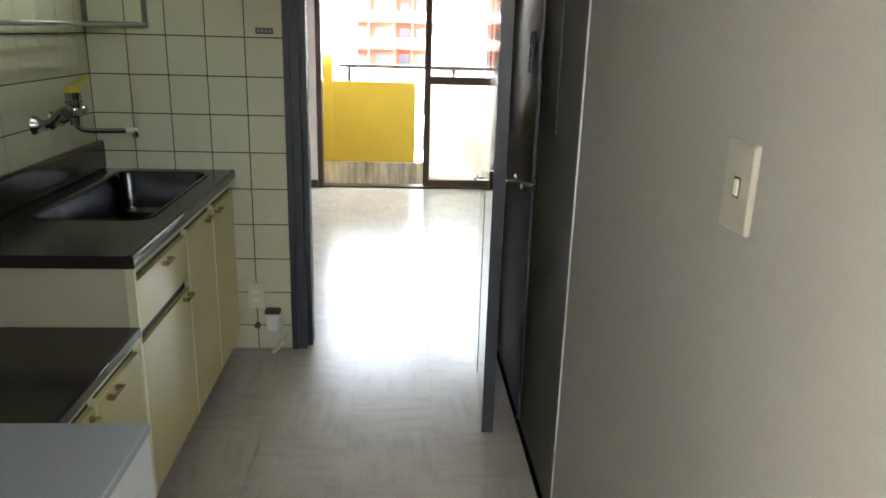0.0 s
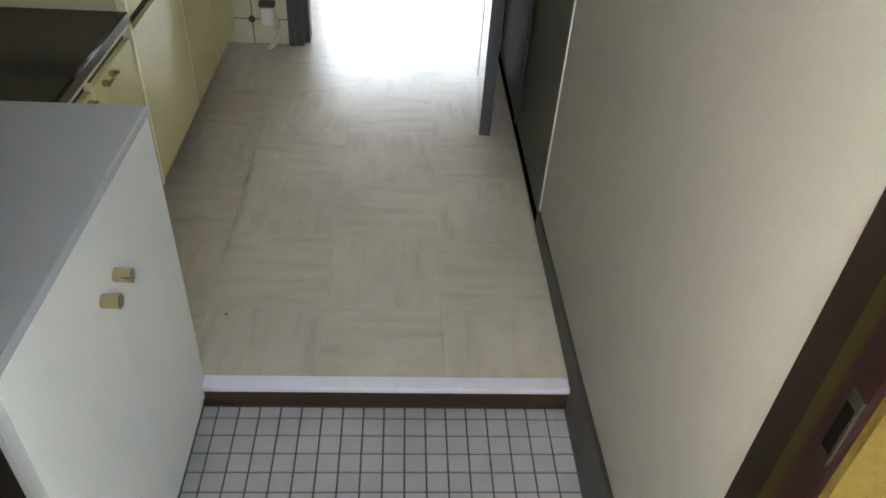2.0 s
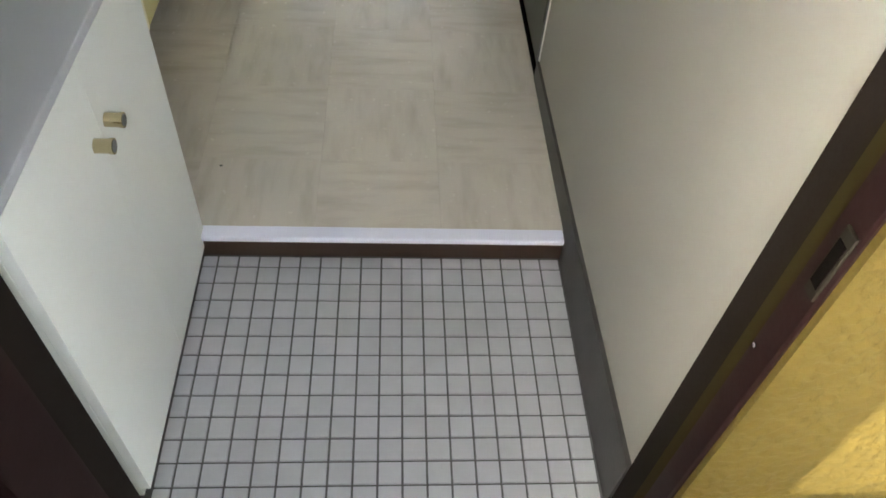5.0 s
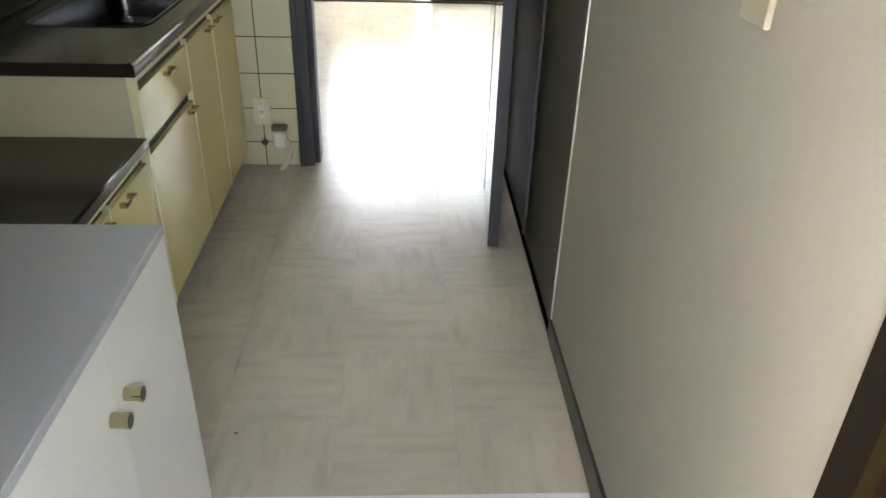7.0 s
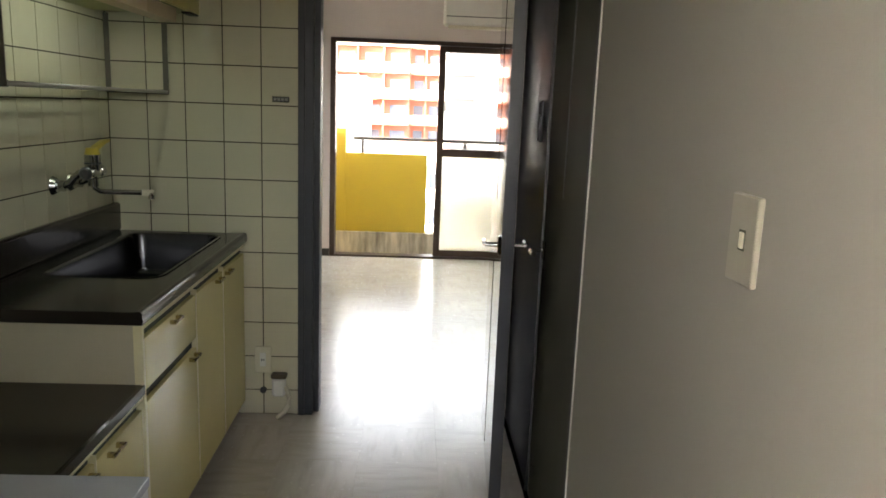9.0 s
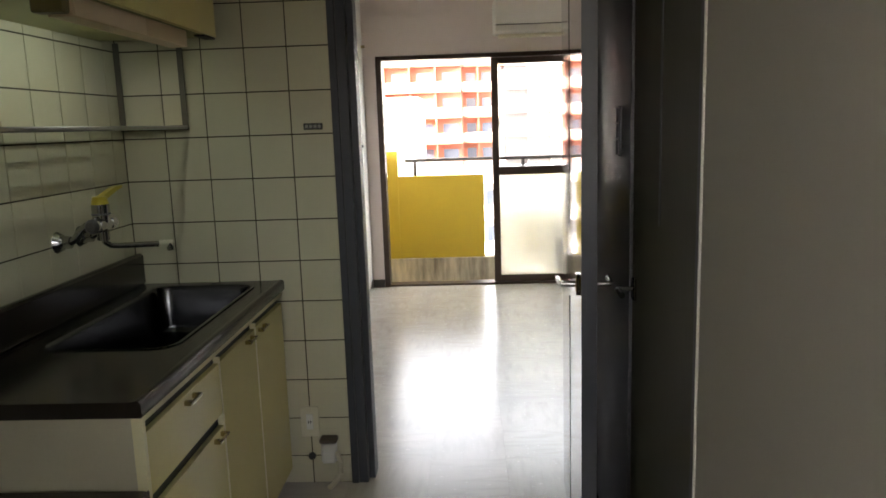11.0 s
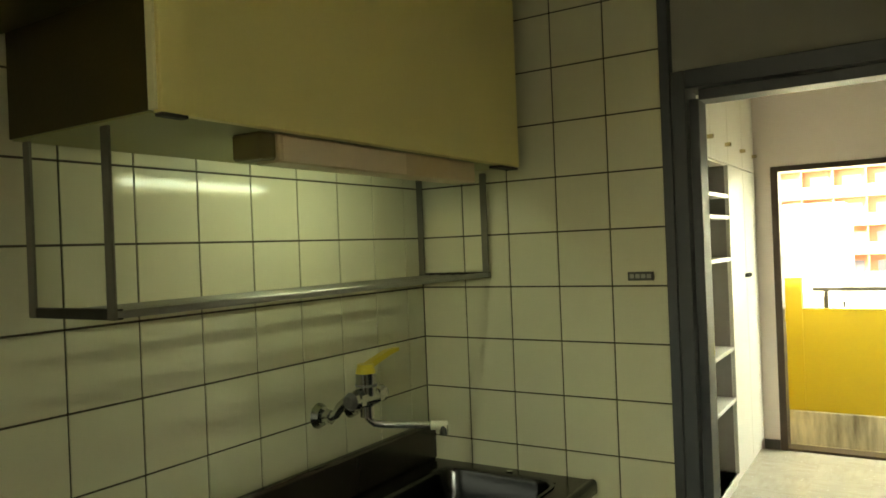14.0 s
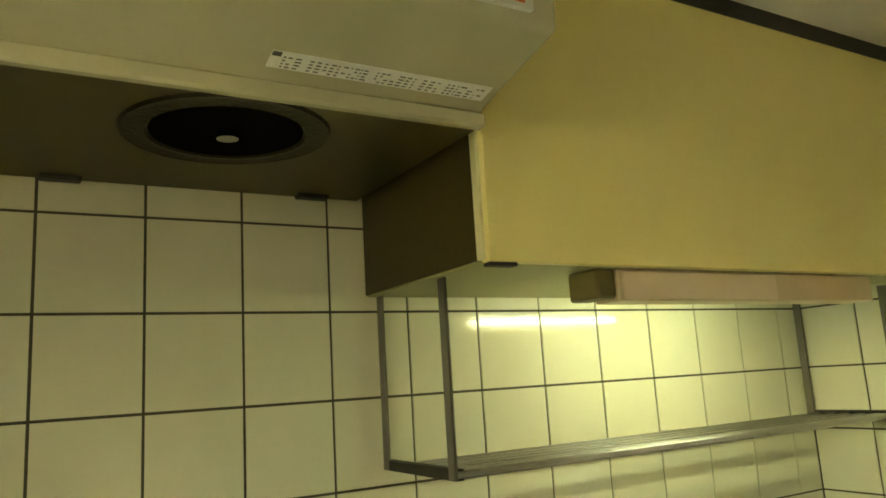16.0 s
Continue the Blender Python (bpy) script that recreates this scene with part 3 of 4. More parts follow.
part("reflector", box(0.270, 2.03, UZ0 - 0.012, 0.316, 2.69, UZ0 - 0.004), M_WHITEPLASTIC, lamp)
part("tube", rod((0.290, 2.17, UZ0 - 0.025), (0.290, 2.62, UZ0 - 0.025), 0.008, 16), M_TUBE, lamp, "glowing fluorescent tube")

rack = thing("dish_rack", "stainless hanging rack under the wall cabinet", "rack")
for y in (1.785, 2.975):
    s = part("end_frame", box(0.004, y, 1.355, 0.245, y + 0.016, 1.372, 0.001), M_RUBBER, rack, "dark end rail")
    part("hanger", box(0.004, y - 0.001, 1.356, 0.024, y + 0.0035, UZ0 - 0.001), M_HANGER, s)
    part("hanger", box(0.228, y - 0.001, 1.356, 0.248, y + 0.0035, UZ0 - 0.001), M_HANGER, s)
part("front_rail", box(0.226, 1.786, 1.357, 0.247, 2.99, 1.370, 0.003), M_STEEL, rack)
for x in (0.036, 0.073, 0.110, 0.147, 0.184):
    part("slat", box(x - 0.006, 1.803, 1.361, x + 0.006, 2.973, 1.366, 0.001), M_STEEL, rack)

# range hood
HY0, HY1, HZ = 1.13, 1.755, 1.835
hood = thing("range_hood", "cream enamel range hood with a round fan opening", "range hood")
part("shell", extrude_profile(((0.0, HZ + 0.012), (0.425, HZ + 0.012), (0.452, HZ + 0.022), (0.600, HZ + 0.055), (0.606, CEIL_K - 0.002), (0.0, CEIL_K - 0.002)), "y", HY0, HY1, 0.011), M_HOOD, hood)
part("lip", box(0.420, HY0 + 0.001, HZ - 0.006, 0.438, HY1 - 0.001, HZ + 0.016, 0.004), M_HOOD, hood)
# The underside's colour carries the shade below the hood.
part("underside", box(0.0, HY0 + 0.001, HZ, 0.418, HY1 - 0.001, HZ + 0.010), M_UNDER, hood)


def ring_mesh(c, r0, r1, z, h, n=40):
    bm = bmesh.new()
    prof = ((r0, z), (r0 + 0.004, z - h), ((r0 + r1) / 2, z - h * 0.55), (r1 - 0.003, z - h), (r1, z))
    loops = []
    for r, zz in prof:
        loops.append([bm.verts.new((c[0] + r * math.cos(k * math.tau / n), c[1] + r * math.sin(k * math.tau / n), zz)) for k in range(n)])
    for u, w in zip(loops, loops[1:]):
        for k in range(n):
            bm.faces.new((u[k], u[(k + 1) % n], w[(k + 1) % n], w[k])).smooth = True
    return bm


FC = (0.291, 1.449)
part("fan_ring", ring_mesh(FC, 0.097, 0.133, HZ + 0.0015, 0.006), M_GREASE, hood, "grimy fan ring")
# Flat black disc: the darkness of the fan hole is only coloured on.
part("fan_opening_shade", rod((FC[0], FC[1], HZ - 0.002), (FC[0], FC[1], HZ + 0.0015), 0.0965, 36), M_BLACK, hood)
part("fan_hub", rod((FC[0], FC[1], HZ - 0.010), (FC[0], FC[1], HZ - 0.001), 0.014, 16), M_CHROME, hood)
for y in (1.27, 1.66):
    part("clip", box(0.012, y - 0.028, HZ - 0.009, 0.035, y + 0.028, HZ - 0.001, 0.002), M_RUBBER, hood)
SL = math.atan2(0.033, 0.148)


def slope(u, y, lift=0.0015):
    """A place on the hood's sloping front, u metres out from its lower edge."""
    return (0.452 + u * math.cos(SL) + lift * math.sin(SL), y, HZ + 0.022 + u * math.sin(SL) - lift * math.cos(SL))


def slope_patch(u0, u1, y0, y1, lift=0.0015):
    bm = bmesh.new()
    lo = [bm.verts.new(slope(u, y, lift)) for u, y in ((u0, y0), (u1, y0), (u1, y1), (u0, y1))]
    hi = [bm.verts.new(slope(u, y, lift - 0.0012)) for u, y in ((u0, y0), (u1, y0), (u1, y1), (u0, y1))]
    bm.faces.new(lo)
    bm.faces.new(hi[::-1])
    for i in range(4):
        bm.faces.new((lo[i], hi[i], hi[(i + 1) % 4], lo[(i + 1) % 4]))
    return bm


lab = part("label_strip", slope_patch(0.004, 0.034, 1.45, 1.735), M_LABEL, hood, "long printed paper label")
rnd = random.Random(4)
prints = bmesh.new()
yy = 1.464
while yy < 1.728:
    w = rnd.uniform(0.002, 0.009)
    for k in range(4):
        if rnd.random() < 0.88:
            u0, w2 = 0.0075 + k * 0.0058, w * rnd.uniform(0.6, 1)
            prints.faces.new([prints.verts.new(slope(u, y, 0.0022)) for u, y in ((u0, yy), (u0 + 0.0026, yy), (u0 + 0.0026, yy + w2), (u0, yy + w2))])
    yy += w + rnd.choice((0.0015, 0.002, 0.003, 0.009))
part("print", prints, M_PRINT, lab, "rows of fine grey print")
part("label_mark", slope_patch(0.026, 0.033, 1.451, 1.461, 0.0022), M_INK, lab)
st = part("sticker", box(0.600, 1.54, HZ + 0.070, 0.608, 1.712, HZ + 0.15), M_WHITEPLASTIC, hood, "white and orange sticker")
part("sticker_band", box(0.6075, 1.60, HZ + 0.076, 0.609, 1.700, HZ + 0.11), M_ORANGE, st)

# sockets and small wall things
badge = thing("wall_badge", "small dark metal badge on the tiles", "badge")
part("plate", box(0.652, YE - 0.003, 1.341, 0.720, YE + 0.002, 1.364, 0.001), M_BADGE, badge)
for k in range(4):
    part("print_bar", box(0.658 + k * 0.015, YE - 0.0042, 1.347, 0.669 + k * 0.015, YE - 0.003, 1.358), M_STEEL, badge)
sock = thing("wall_socket", "cream wall socket plate low on the tiles", "socket")
part("plate", box(0.572, YE - 0.007, 0.190, 0.642, YE, 0.310, 0.003), M_CREAMPLASTIC, sock)
part("insert", box(0.594, YE - 0.010, 0.220, 0.620, YE - 0.006, 0.282, 0.002), M_WHITEPLASTIC, sock)
part("slot", box(0.601, YE - 0.0115, 0.245, 0.604, YE - 0.0095, 0.256), M_INK, sock)
part("slot", box(0.610, YE - 0.0115, 0.245, 0.613, YE - 0.0095, 0.256), M_INK, sock)
gas = thing("gas_outlet", "white gas valve with a dark cap and hose stub", "gas valve")
part("body", box(0.650, YE - 0.045, 0.095, 0.706, YE, 0.175, 0.008), M_WHITEPLASTIC, gas)
part("cap", box(0.646, YE - 0.048, 0.176, 0.712, YE, 0.196, 0.006), M_GASCAP, gas)
part("hose", pipe([(0.705, YE - 0.03, 0.14), (0.722, YE - 0.035, 0.10), (0.722, YE - 0.04, 0.06), (0.700, YE - 0.05, 0.025), (0.675, YE - 0.055, 0.004)], 0.010), M_CREAMPLASTIC, gas)
solid("tile_plug", rod((0.607, YE - 0.008, 0.111), (0.607, YE, 0.111), 0.014, 14), M_INK, "small round black plug in the tile joint", "plug")
sw = thing("wall_switch", "tall white switch plate on the corridor wallpaper", "switch")
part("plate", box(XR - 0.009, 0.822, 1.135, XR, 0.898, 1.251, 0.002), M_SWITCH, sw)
# Dark patch on the plate draws the shaded surround of the toggle.
part("recess_shade", box(XR - 0.0096, 0.849, 1.179, XR - 0.0085, 0.867, 1.206), M_GAP, sw)
part("toggle", box(XR - 0.0125, 0.851, 1.182, XR - 0.009, 0.861, 1.203, 0.001), M_CREAMPLASTIC, sw)

# ---- entrance ----
shoe = thing("shoe_cabinet", "pale grey laminate shoe cabinet with two brass knobs", "shoe cabinet")
CXF, CB0, CB1, CTOP = 0.791, 0.50, 1.115, 0.708
part("body", box(0.38, CB0, GEN, CXF - 0.018, CB1, CTOP - 0.018), M_SHOEDOOR, shoe)
part("top", box(0.375, CB0 - 0.004, CTOP - 0.018, CXF + 0.0015, CB1 + 0.004, CTOP, 0.0015), M_SHOETOP, shoe, "grey laminate top")
YS = 0.806
for a, b, ky in ((CB0, YS, 0.776), (YS, CB1, 0.836)):
    d = part("door", box(CXF - 0.0175, a + 0.0004, GEN + 0.03, CXF, b - 0.0004, CTOP - 0.020), M_SHOEDOOR, shoe)
    k = part("knob", rod((CXF, ky, 0.562), (CXF + 0.027, ky, 0.562), 0.0115, 20), M_BRASS, d, "cylindrical brass knob")
    part("rim", rod((CXF + 0.022, ky, 0.562), (CXF + 0.0275, ky, 0.562), 0.0125, 20), M_BRASS, k)
    part("knob_face", rod((CXF + 0.027, ky, 0.562), (CXF + 0.0282, ky, 0.562), 0.0095, 18), M_BADGE, k)

ef = thing("door_frame_entrance", "maroon steel entrance door frame with a strike plate", "door frame", kind="structure")
part("inner_casing", box(XR - 0.006, 0.405, GEN, XR + 0.03, 0.469, 2.0, 0.002), M_CASING, ef)
part("seal", box(XR - 0.020, 0.375, GEN, XR + 0.03, 0.405, 2.0, 0.002), M_KHAKI, ef)
part("jamb", box(XR - 0.030, 0.332, GEN, XR + 0.03, 0.375, 2.0, 0.003), M_MAROON, ef)
stp = part("strike_plate", box(XR - 0.033, 0.336, 0.78, XR - 0.029, 0.356, 0.87, 0.001), M_STRIKE, ef, "worn steel strike plate")
# No hole is cut; a black plate gives its dark inside.
part("strike_hole", box(XR - 0.034, 0.339, 0.795, XR - 0.0325, 0.353, 0.855), M_BLACK, stp)
part("screw", rod((XR - 0.0315, 0.366, 0.66), (XR - 0.029, 0.366, 0.66), 0.003), M_CHROME, ef)
part("jamb", box(0.755, 0.288, GEN, 0.800, 0.40, 2.0, 0.003), M_MAROON, ef)
part("inner_casing", box(0.755, 0.40, GEN, 0.790, 0.470, 2.0, 0.002), M_CASING, ef)
part("sill", box(0.77, 0.25, GEN - 0.03, XR, 0.31, GEN + 0.004), M_STEEL, ef)
part("head", box(0.801, 0.333, 1.955, XR - 0.031, 0.47, 2.0, 0.003), M_MAROON, ef)
edoor = thing("door_3", "maroon steel entrance door standing open to the gallery", "door")
part("panel", box(0.735, -0.56, GEN + 0.01, 0.775, 0.280, 1.95, 0.003), M_MAROON, edoor)
part("handle", rod((0.775, -0.49, 0.9), (0.82, -0.49, 0.9), 0.026, 18), M_CHROME, edoor)

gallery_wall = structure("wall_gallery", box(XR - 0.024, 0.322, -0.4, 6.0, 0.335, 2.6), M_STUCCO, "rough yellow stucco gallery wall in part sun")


def stucco_coat(x0, x1, z0, z1, y, cell=0.0045):
    """A knobbly trowelled coat on a wall that faces -y, thinning out at its edge beside the door."""
    nx, nz = int((x1 - x0) / cell), int((z1 - z0) / cell)
    vs, fs = [], []
    for i in range(nx + 1):
        for k in range(nz + 1):
            x, z = x0 + i * cell, z0 + k * cell
            n1 = noise.noise(Vector((x * 80, 0.0, z * 80)))
            n2 = noise.noise(Vector((x * 170, 7.0, z * 170)))
            rise = max(0.0, 0.25 + n1) * 0.0055 + n2 * 0.0012 + 0.001
            vs.append((x, y - rise * min(1.0, i / 3), z))
    for i in range(nx):
        for k in range(nz):
            a = i * (nz + 1) + k
            fs.append((a, a + nz + 1, a + nz + 2, a + 1))
    me = bpy.data.meshes.new("stucco_coat")
    me.from_pydata(vs, [], fs)
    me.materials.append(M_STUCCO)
    me.shade_smooth()
    return me


coat = new("stucco_coat", stucco_coat(XR - 0.022, 2.40, 0.0, 1.2, 0.321))
coat.parent = gallery_wall
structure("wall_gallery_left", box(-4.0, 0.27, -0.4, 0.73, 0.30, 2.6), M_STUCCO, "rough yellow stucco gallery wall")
structure("floor_gallery", box(-4.0, -1.35, -0.3, 6.0, 0.30, GEN - 0.02), M_DARKCONC, "concrete gallery floor outside the entrance")
# Unseen slab and parapet, heights chosen to narrow the light reaching the entrance.
structure("ceiling_gallery", box(-4.0, -1.35, 2.06, 6.0, 0.335, 2.6), M_DARKCONC, "unseen gallery slab, set low to cut entrance light")
structure("wall_gallery_parapet", box(-4.0, -1.35, -0.3, 6.0, -1.22, 1.56), M_STUCCO, "unseen yellow gallery parapet, raised to cut entrance light")
structure("wall_core_right", box(XR + 0.121, 0.332, -0.4, 3.1, YE + 0.1, 2.6), M_PLASTER, "solid wall core")

# ---- room beyond ----
clo = thing("built_in_closet", "white built-in closet with open bookshelves", "closet")
CF, N0, N1 = 0.40, 4.70, 5.60
part("side_block", box(0.0, YE + 0.2, 0.0, CF, N0, CEIL_R), M_SHELF, clo)
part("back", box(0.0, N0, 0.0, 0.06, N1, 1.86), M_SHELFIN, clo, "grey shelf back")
part("upper_body", box(0.0, N0, 1.86, CF - 0.02, YW, CEIL_R), M_SHELF, clo)
part("end_body", box(0.0, N1, 0.0, CF - 0.02, YW, 1.858), M_SHELF, clo)
part("plinth", box(0.06, N0, 0.0, CF - 0.01, N1, 0.07), M_SHELF, clo)
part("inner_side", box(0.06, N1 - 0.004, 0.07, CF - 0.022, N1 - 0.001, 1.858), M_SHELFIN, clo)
for z in (0.07, 0.512, 0.807, 1.327, 1.567, 1.689):
    part("shelf", box(0.06, N0, z - 0.022, CF - 0.002, N1 - 0.004, z, 0.001), M_SHELF, clo)
for a, b in ((N0, 5.18), (5.18, 5.62), (5.62, 6.05), (6.05, YW - 0.01)):
    d = part("upper_door", box(CF - 0.019, a + 0.003, 1.868, CF, b - 0.003, CEIL_R - 0.02, 0.0015), M_SHELF, clo)
    part("knob", rod((CF, b - 0.06, 1.975), (CF + 0.03, b - 0.06, 1.975), 0.012), M_BRASS, d)
for a, b in ((N1, 6.05), (6.05, YW - 0.01)):
    d = part("tall_door", box(CF - 0.019, a + 0.003, 0.07, CF, b - 0.003, 1.862, 0.0015), M_SHELF, clo)
    part("knob", rod((CF, 6.015 if a == N1 else 6.085, 1.2), (CF + 0.025, 6.015 if a == N1 else 6.085, 1.2), 0.012), M_RUBBER, d)

win = thing("window_1", "bronze aluminium balcony sliding window, one side open", "window", kind="structure")
part("frame_side", box(WX0, YW - 0.012, 0.0, WX0 + 0.045, YW + 0.12, WZ, 0.002), M_WINFRAME, win)
part("frame_side", box(WX1 - 0.045, YW - 0.012, 0.0, WX1, YW + 0.12, WZ, 0.002), M_WINFRAME, win)
part("frame_head", box(WX0 + 0.045, YW - 0.012, WZ - 0.035, WX1 - 0.045, YW + 0.12, WZ, 0.002), M_WINFRAME, win)
part("frame_sill", box(WX0 + 0.045, YW - 0.004, -0.02, WX1 - 0.045, YW + 0.12, 0.016, 0.002), M_WINFRAME, win)
for i, yy in enumerate((YW + 0.03, YW + 0.075)):
    x0, x1 = 1.43 + 0.004 * i, WX1 - 0.05
    s = part("sash", box(x0, yy - 0.015, 0.02, x0 + 0.055, yy + 0.015, WZ - 0.037, 0.002), M_WINFRAME, win)
    part("stile", box(x1 - 0.05, yy - 0.015, 0.02, x1, yy + 0.015, WZ - 0.037, 0.002), M_WINFRAME, s)
    part("top_rail", box(x0 + 0.055, yy - 0.014, WZ - 0.085, x1 - 0.05, yy + 0.014, WZ - 0.038, 0.002), M_WINFRAME, s)
    part("mid_rail", box(x0 + 0.055, yy - 0.014, 0.92, x1 - 0.05, yy + 0.014, 0.985, 0.002), M_WINFRAME, s)
    part("bottom_rail", box(x0 + 0.055, yy - 0.014, 0.02, x1 - 0.05, yy + 0.014, 0.075, 0.002), M_WINFRAME, s)
    if i == 0:
        a = part("pane", box(x0 + 0.053, yy - 0.003, 0.983, x1 - 0.048, yy + 0.003, WZ - 0.083), M_GLASS, s, "clear glass pane")
        b = part("pane", box(x0 + 0.053, yy - 0.003, 0.073, x1 - 0.048, yy + 0.003, 0.922), M_FROST, s, "frosted glass pane")
        a.visible_shadow = b.visible_shadow = False
part("latch", box(WX0 + 0.045, YW + 0.02, 0.86, WX0 + 0.055, YW + 0.05, 0.95, 0.002), M_BRASS, win)

ac = thing("air_conditioner", "white wall air conditioner above the window", "air conditioner")
part("body", box(1.45, YW - 0.20, 2.02, 2.24, YW, 2.28, 0.02), M_WHITEPLASTIC, ac)
part("flap", box(1.49, YW - 0.195, 1.995, 2.20, YW - 0.10, 2.018, 0.004), M_CREAMPLASTIC, ac)
part("intake_line", box(1.47, YW - 0.2015, 2.085, 2.22, YW - 0.199, 2.092), M_BADGE, ac)

# ---- balcony ----
BF = -0.19
unit = thing("outdoor_unit", "grey outdoor air conditioner unit on the balcony floor", "air conditioner")
part("body", box(1.93, 6.78, BF + 0.03, 2.68, 7.06, 0.48, 0.008), M_PLASTER, unit)
for x in (2.02, 2.52):
    part("foot", box(x, 6.77, BF, x + 0.07, 7.07, BF + 0.03), M_RAIL, unit)
for z in range(9):
    part("grille_bar", box(2.00, 6.773, -0.08 + z * 0.055, 2.46, 6.7795, -0.06 + z * 0.055), M_RAIL, unit)
structure("floor_balcony", box(-0.6, YW + 0.13, BF - 0.15, 4.0, 7.60, BF), M_CONC, "stained concrete balcony floor")
structure("wall_under_window", box(-0.1, YW, BF - 0.15, 3.1, YW + 0.13, -0.021), M_CONC, "concrete under the window sill")
par = thing("balcony_parapet", "yellow painted balcony parapet on a stained concrete base", "parapet", kind="structure")
part("base", box(0.30, 7.40, BF, 1.55, 7.55, 0.066, 0.004), M_CONC, par, "stained concrete base")
part("panel", box(0.44, 7.43, 0.067, 1.372, 7.53, 0.864, 0.004), M_YELLOW, par)
part("end_post", box(0.30, 7.425, 0.067, 0.552, 7.535, 1.105, 0.004), M_YELLOW, par)
part("panel", box(1.47, 7.43, 0.0, 3.4, 7.53, 0.864, 0.004), M_YELLOW, par)
rail = thing("balcony_rail", "dark metal handrail above the parapet", "railing")
part("rail", box(0.62, 7.455, 0.995, 3.4, 7.505, 1.028, 0.004), M_RAIL, rail)
for x in (0.715, 1.75, 2.15, 2.8):
    part("post", box(x - 0.016, 7.465, 0.864, x + 0.016, 7.495, 0.996, 0.002), M_RAIL, rail)
pole = thing("laundry_pole", "thin dark laundry pole across the balcony", "pole")
part("bar", rod((0.2, 7.20, 1.93), (3.2, 7.20, 1.915), 0.011), M_RAIL, pole)
for x in (0.35, 3.05):
    part("hanger", box(x - 0.02, 7.18, 1.915, x + 0.02, 7.22, 2.50, 0.003), M_RAIL, pole)
crumb = bmesh.new()
bmesh.ops.create_icosphere(crumb, subdivisions=2, radius=0.07, matrix=Matrix.Translation((1.28, 7.15, BF + 0.03)) @ Matrix.Diagonal((1.5, 0.9, 0.55, 1)))
for v in crumb.verts:
    v.co += 0.018 * noise.noise_vector(v.co * 14)
solid("concrete_lump", crumb, M_CONC, "pale broken concrete lump on the balcony floor", "rubble", smooth=False)
drain = thing("balcony_drain", "dark flat drain cover on the balcony floor", "drain")
part("cover", rod((1.08, 7.12, BF), (1.08, 7.12, BF + 0.02), 0.09, 24), M_RAIL, drain)
part("knob", rod((1.08, 7.12, BF + 0.02), (1.08, 7.12, BF + 0.035), 0.02, 12), M_RAIL, drain)
speck = bmesh.new()
bmesh.ops.create_icosphere(speck, subdivisions=1, radius=0.004, matrix=Matrix.Translation((0.800, 1.33, 0.0015)) @ Matrix.Diagonal((1.3, 0.8, 0.5, 1)))
solid("floor_speck", speck, M_INK, "tiny dark crumb lying on the vinyl floor", "crumb")
structure("ceiling_balcony", box(-0.6, YW + 0.13, 2.50, 4.0, 7.25, 2.62), M_PLASTER, "balcony slab overhead")
structure("wall_balcony_side", box(-0.6, YW + 0.13, BF, 0.28, 7.55, 1.105), M_YELLOW, "yellow balcony side wall")

# Out-of-view slab added to keep sun off the balcony side.
structure("roof", box(-4, 0.34, 2.63, 6, 6.60, 2.95), M_PLASTER, "unseen flat slab over the apartment, added to block the sun")

# ---- town beyond ----
structure("ground", box(-900, 7.8, -12.2, 900, 2500, -12.0), M_GROUND, "grey town ground far below")
structure("ground_street", box(-900, -900, -12.2, 900, -1.6, -12.0), M_GROUND, "grey street ground below the gallery")


def apartment(name, label, x0, x1, y, z0, storeys, h, mat, bays, depth=14, step=0.0, rail_mat=None, win_mat=None):
    """A block with a slab, balcony front, windows and partitions at each storey; each end may step in as it rises."""
    b = thing(name, label, "apartment building")
    part("wall", box(x0, y, z0, x1, y + depth, z0 + storeys * h), mat, b, smooth=False)
    part("roof", box(x0 - 0.4, y - 1.6, z0 + storeys * h, x1 + 0.4, y + depth + 0.4, z0 + storeys * h + 0.5), rail_mat or mat, b, smooth=False)
    for s in range(storeys):
        z = z0 + s * h
        bx1 = x1 + (1.2 if s % 2 else 0.0) * step
        bal = part("balcony", box(x0, y - 1.5, z, bx1, y, z + 0.2), mat, b, smooth=False)
        part("balcony_front", box(x0, y - 1.5, z + 0.2, bx1, y - 1.38, z + 1.15), rail_mat or mat, bal, smooth=False)
        w = (x1 - x0) / bays
        for k in range(bays):
            part("window", box(x0 + k * w + 0.25 * w, y - 0.06, z + 0.3, x0 + k * w + 0.85 * w, y + 0.05, z + 2.2), win_mat or M_DARKWIN, b, smooth=False)
            part("divider", box(x0 + k * w - 0.06, y - 1.4, z + 0.2, x0 + k * w + 0.06, y, z + h - 0.02), mat, b, smooth=False)
    return b


apartment("apartment_building", "salmon pink apartment block with long balconies", -13.5, 0.6, 84, -12, 8, 2.8, M_PINK, 5, rail_mat=M_PALEPINK)
apartment("apartment_building", "salmon pink stair wing of the apartment block", 0.7, 4.2, 86, -12, 8, 2.8, M_PINK, 2, step=1.0, rail_mat=M_PALEPINK)
apartment("apartment_building", "pale grey apartment block with stepped balconies", 6.0, 26, 96, -12, 7, 2.9, M_PALEFAC, 7, step=1.5, win_mat=M_PALEWIN)
apartment("apartment_building", "plain white apartment block in front of the pink one", -16, -2.95, 60, -12, 5, 3.0, M_PALEFAC, 4, win_mat=M_PALEWIN)
apartment("apartment_building", "low pale building roof below the blocks", -2.6, 9.0, 60, -12, 3, 2.9, M_PALEFAC, 5)

# ---- tiles: shared pieces ----
shared = {}


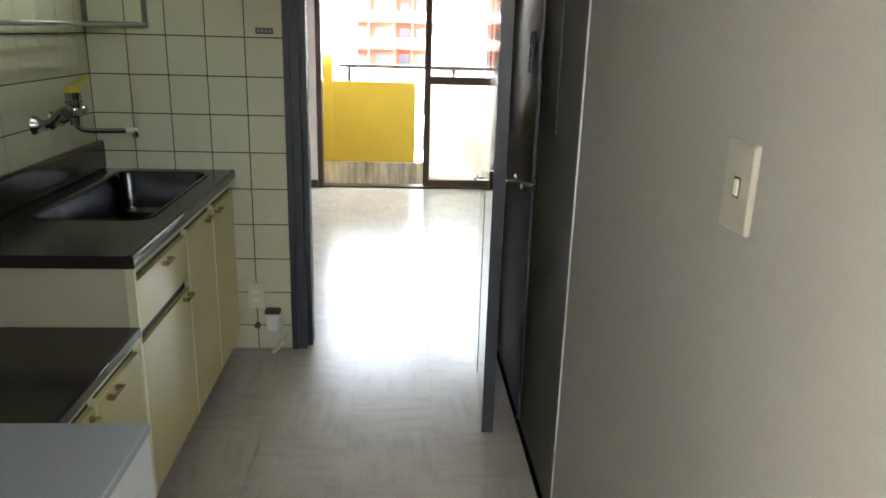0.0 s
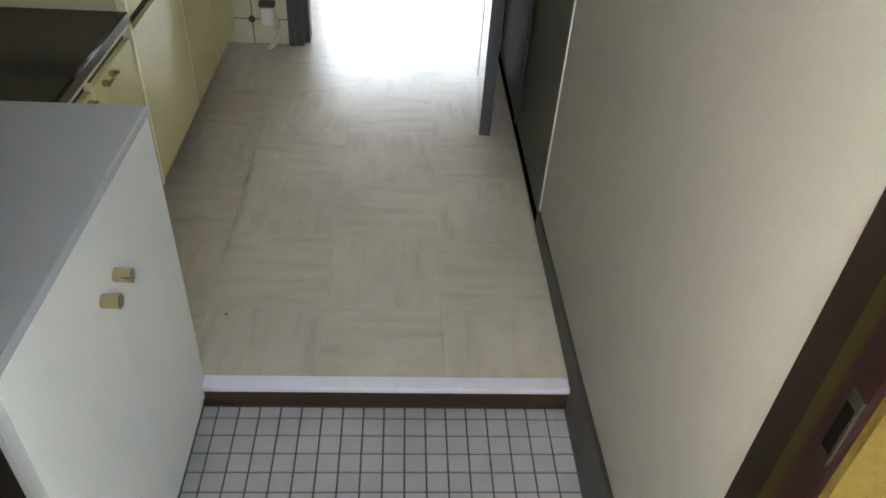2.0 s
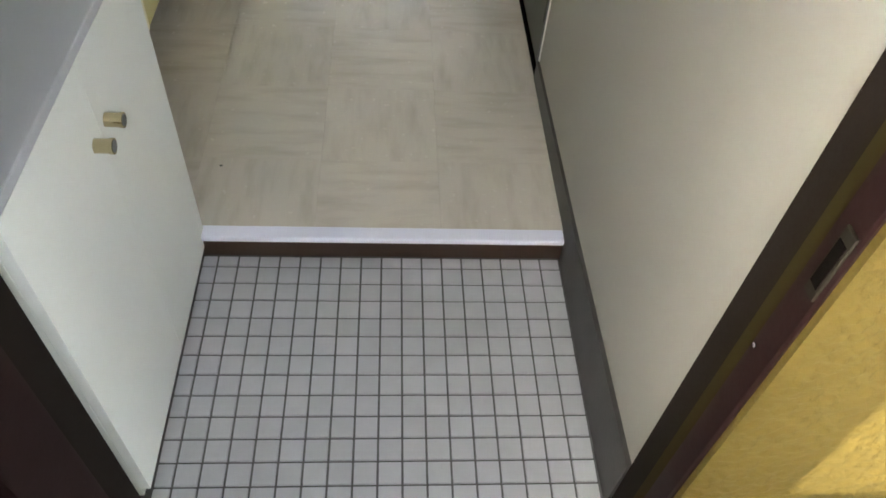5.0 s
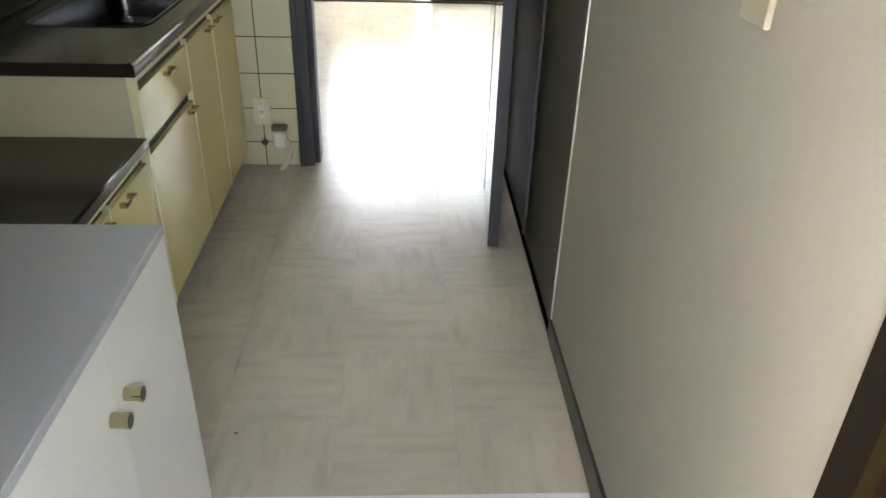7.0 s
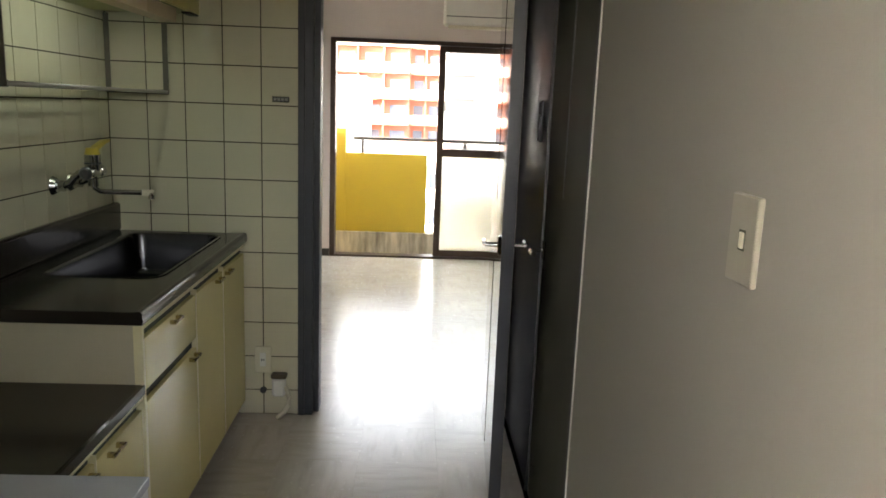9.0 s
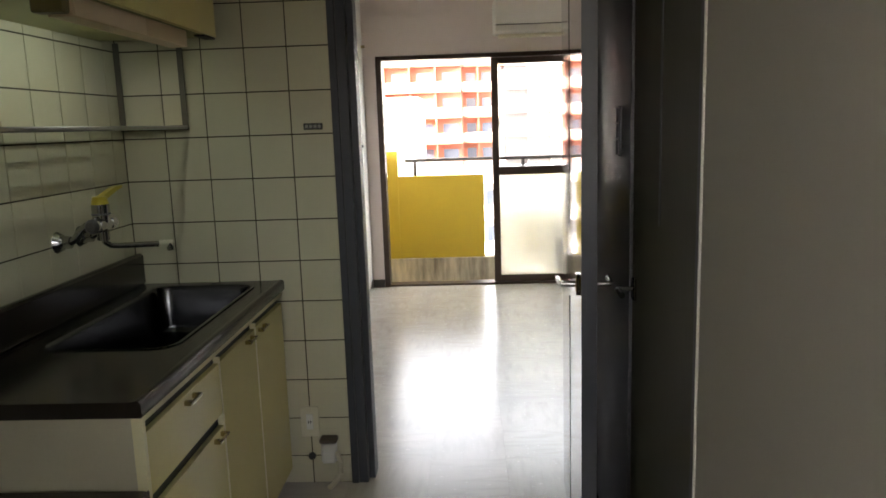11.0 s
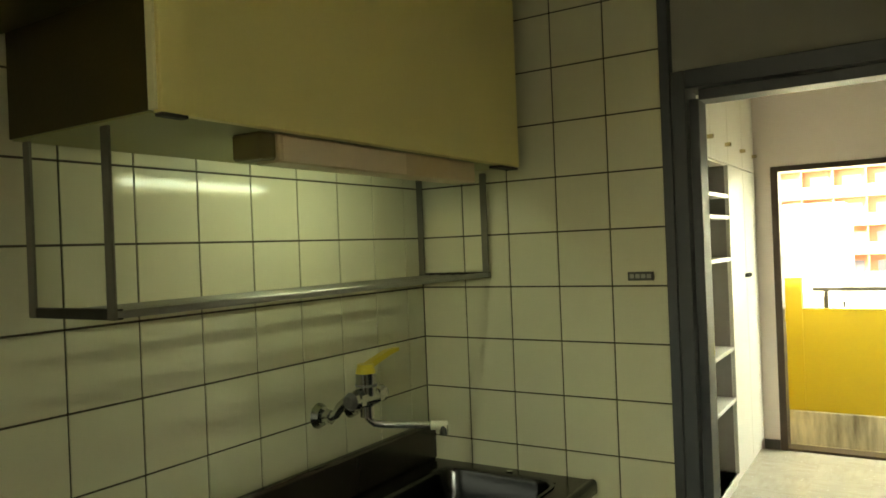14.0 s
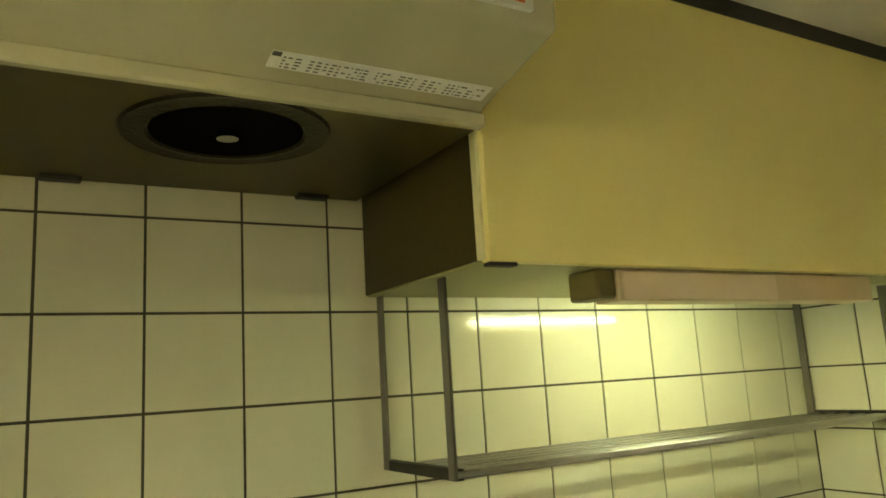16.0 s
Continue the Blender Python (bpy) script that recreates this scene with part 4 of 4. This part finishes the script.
def piece(name, sx, sy, sz, bevel, mat, parent, loc):
    """One tile, centred in plan, its outer face up to sz along its thin axis; alike tiles share a mesh."""
    key = (name, round(sx, 3), round(sy, 3), round(sz, 3), mat.name)
    if key not in shared:
        shared[key] = mesh_of(name, box(-sx / 2, -sy / 2, -sz / 2, sx / 2, sy / 2, sz / 2, bevel), mat, True)
    o = new(name, shared[key])
    o.parent = parent
    o.location = loc
    return o


def cuts(a, b, first, pitch):
    """Joints from a to b on a grid that has a joint at first."""
    k = math.floor((a - first) / pitch) + 1
    out = [a]
    while first + k * pitch < b - 1e-4:
        if first + k * pitch > out[-1] + 0.004:
            out.append(first + k * pitch)
        k += 1
    return out + [b]


J = 0.0046
zs = cuts(0.0, CEIL_K, Z8, P)
xs = cuts(0.0, 0.757, 0.0, P)
ys = cuts(0.72, YE - 0.002, 2.152 - 10 * P, P)
for z0, z1 in zip(zs, zs[1:]):
    for x0, x1 in zip(xs, xs[1:]):
        piece("tile", x1 - x0 - J, 0.008, z1 - z0 - J, 0, M_TILE, wall_end, ((x0 + x1) / 2, YE + 0.004, (z0 + z1) / 2))
    for y0, y1 in zip(ys, ys[1:]):
        piece("tile", 0.008, y1 - y0 - J, z1 - z0 - J, 0, M_TILE, wall_left, (-0.004, (y0 + y1) / 2, (z0 + z1) / 2))

# vinyl floor tiles, streaks turned by turns
T = 0.3035
fx = cuts(0.0, 3.0, 1.05, T)
fy = cuts(STEP_Y + 0.036, YW - 0.005, 1.36, T)
for i, (y0, y1) in enumerate(zip(fy, fy[1:])):
    for j, (x0, x1) in enumerate(zip(fx, fx[1:])):
        if y1 < YE + 0.1 and (x0 > 1.6 or x1 < 0.4) or x1 < 0.4:
            continue
        x1c = min(x1, XR + 0.003) if y0 < YE + 0.1 and x1 > XR else x1
        piece("floor_tile", x1c - x0 - 0.0003, y1 - y0 - 0.0003, 0.006, 0, M_STREAK_Y if (i + j) % 2 else M_STREAK_X, floor_slab, ((x0 + x1c) / 2, (y0 + y1) / 2, -0.003))

# entrance mosaic
GX, GY = 0.0488, 0.0493
gx = cuts(0.784, XR - 0.010, 1.064, GX)
gy = cuts(0.31, STEP_Y, 0.958, GY)
for y0, y1 in zip(gy, gy[1:]):
    for x0, x1 in zip(gx, gx[1:]):
        if x1 - x0 > 0.008 and y1 - y0 > 0.008:
            piece("mosaic_tile", x1 - x0 - 0.0045, y1 - y0 - 0.0045, 0.006, 0.001, M_GENKAN, genkan_slab, ((x0 + x1) / 2, (y0 + y1) / 2, GEN - 0.003))
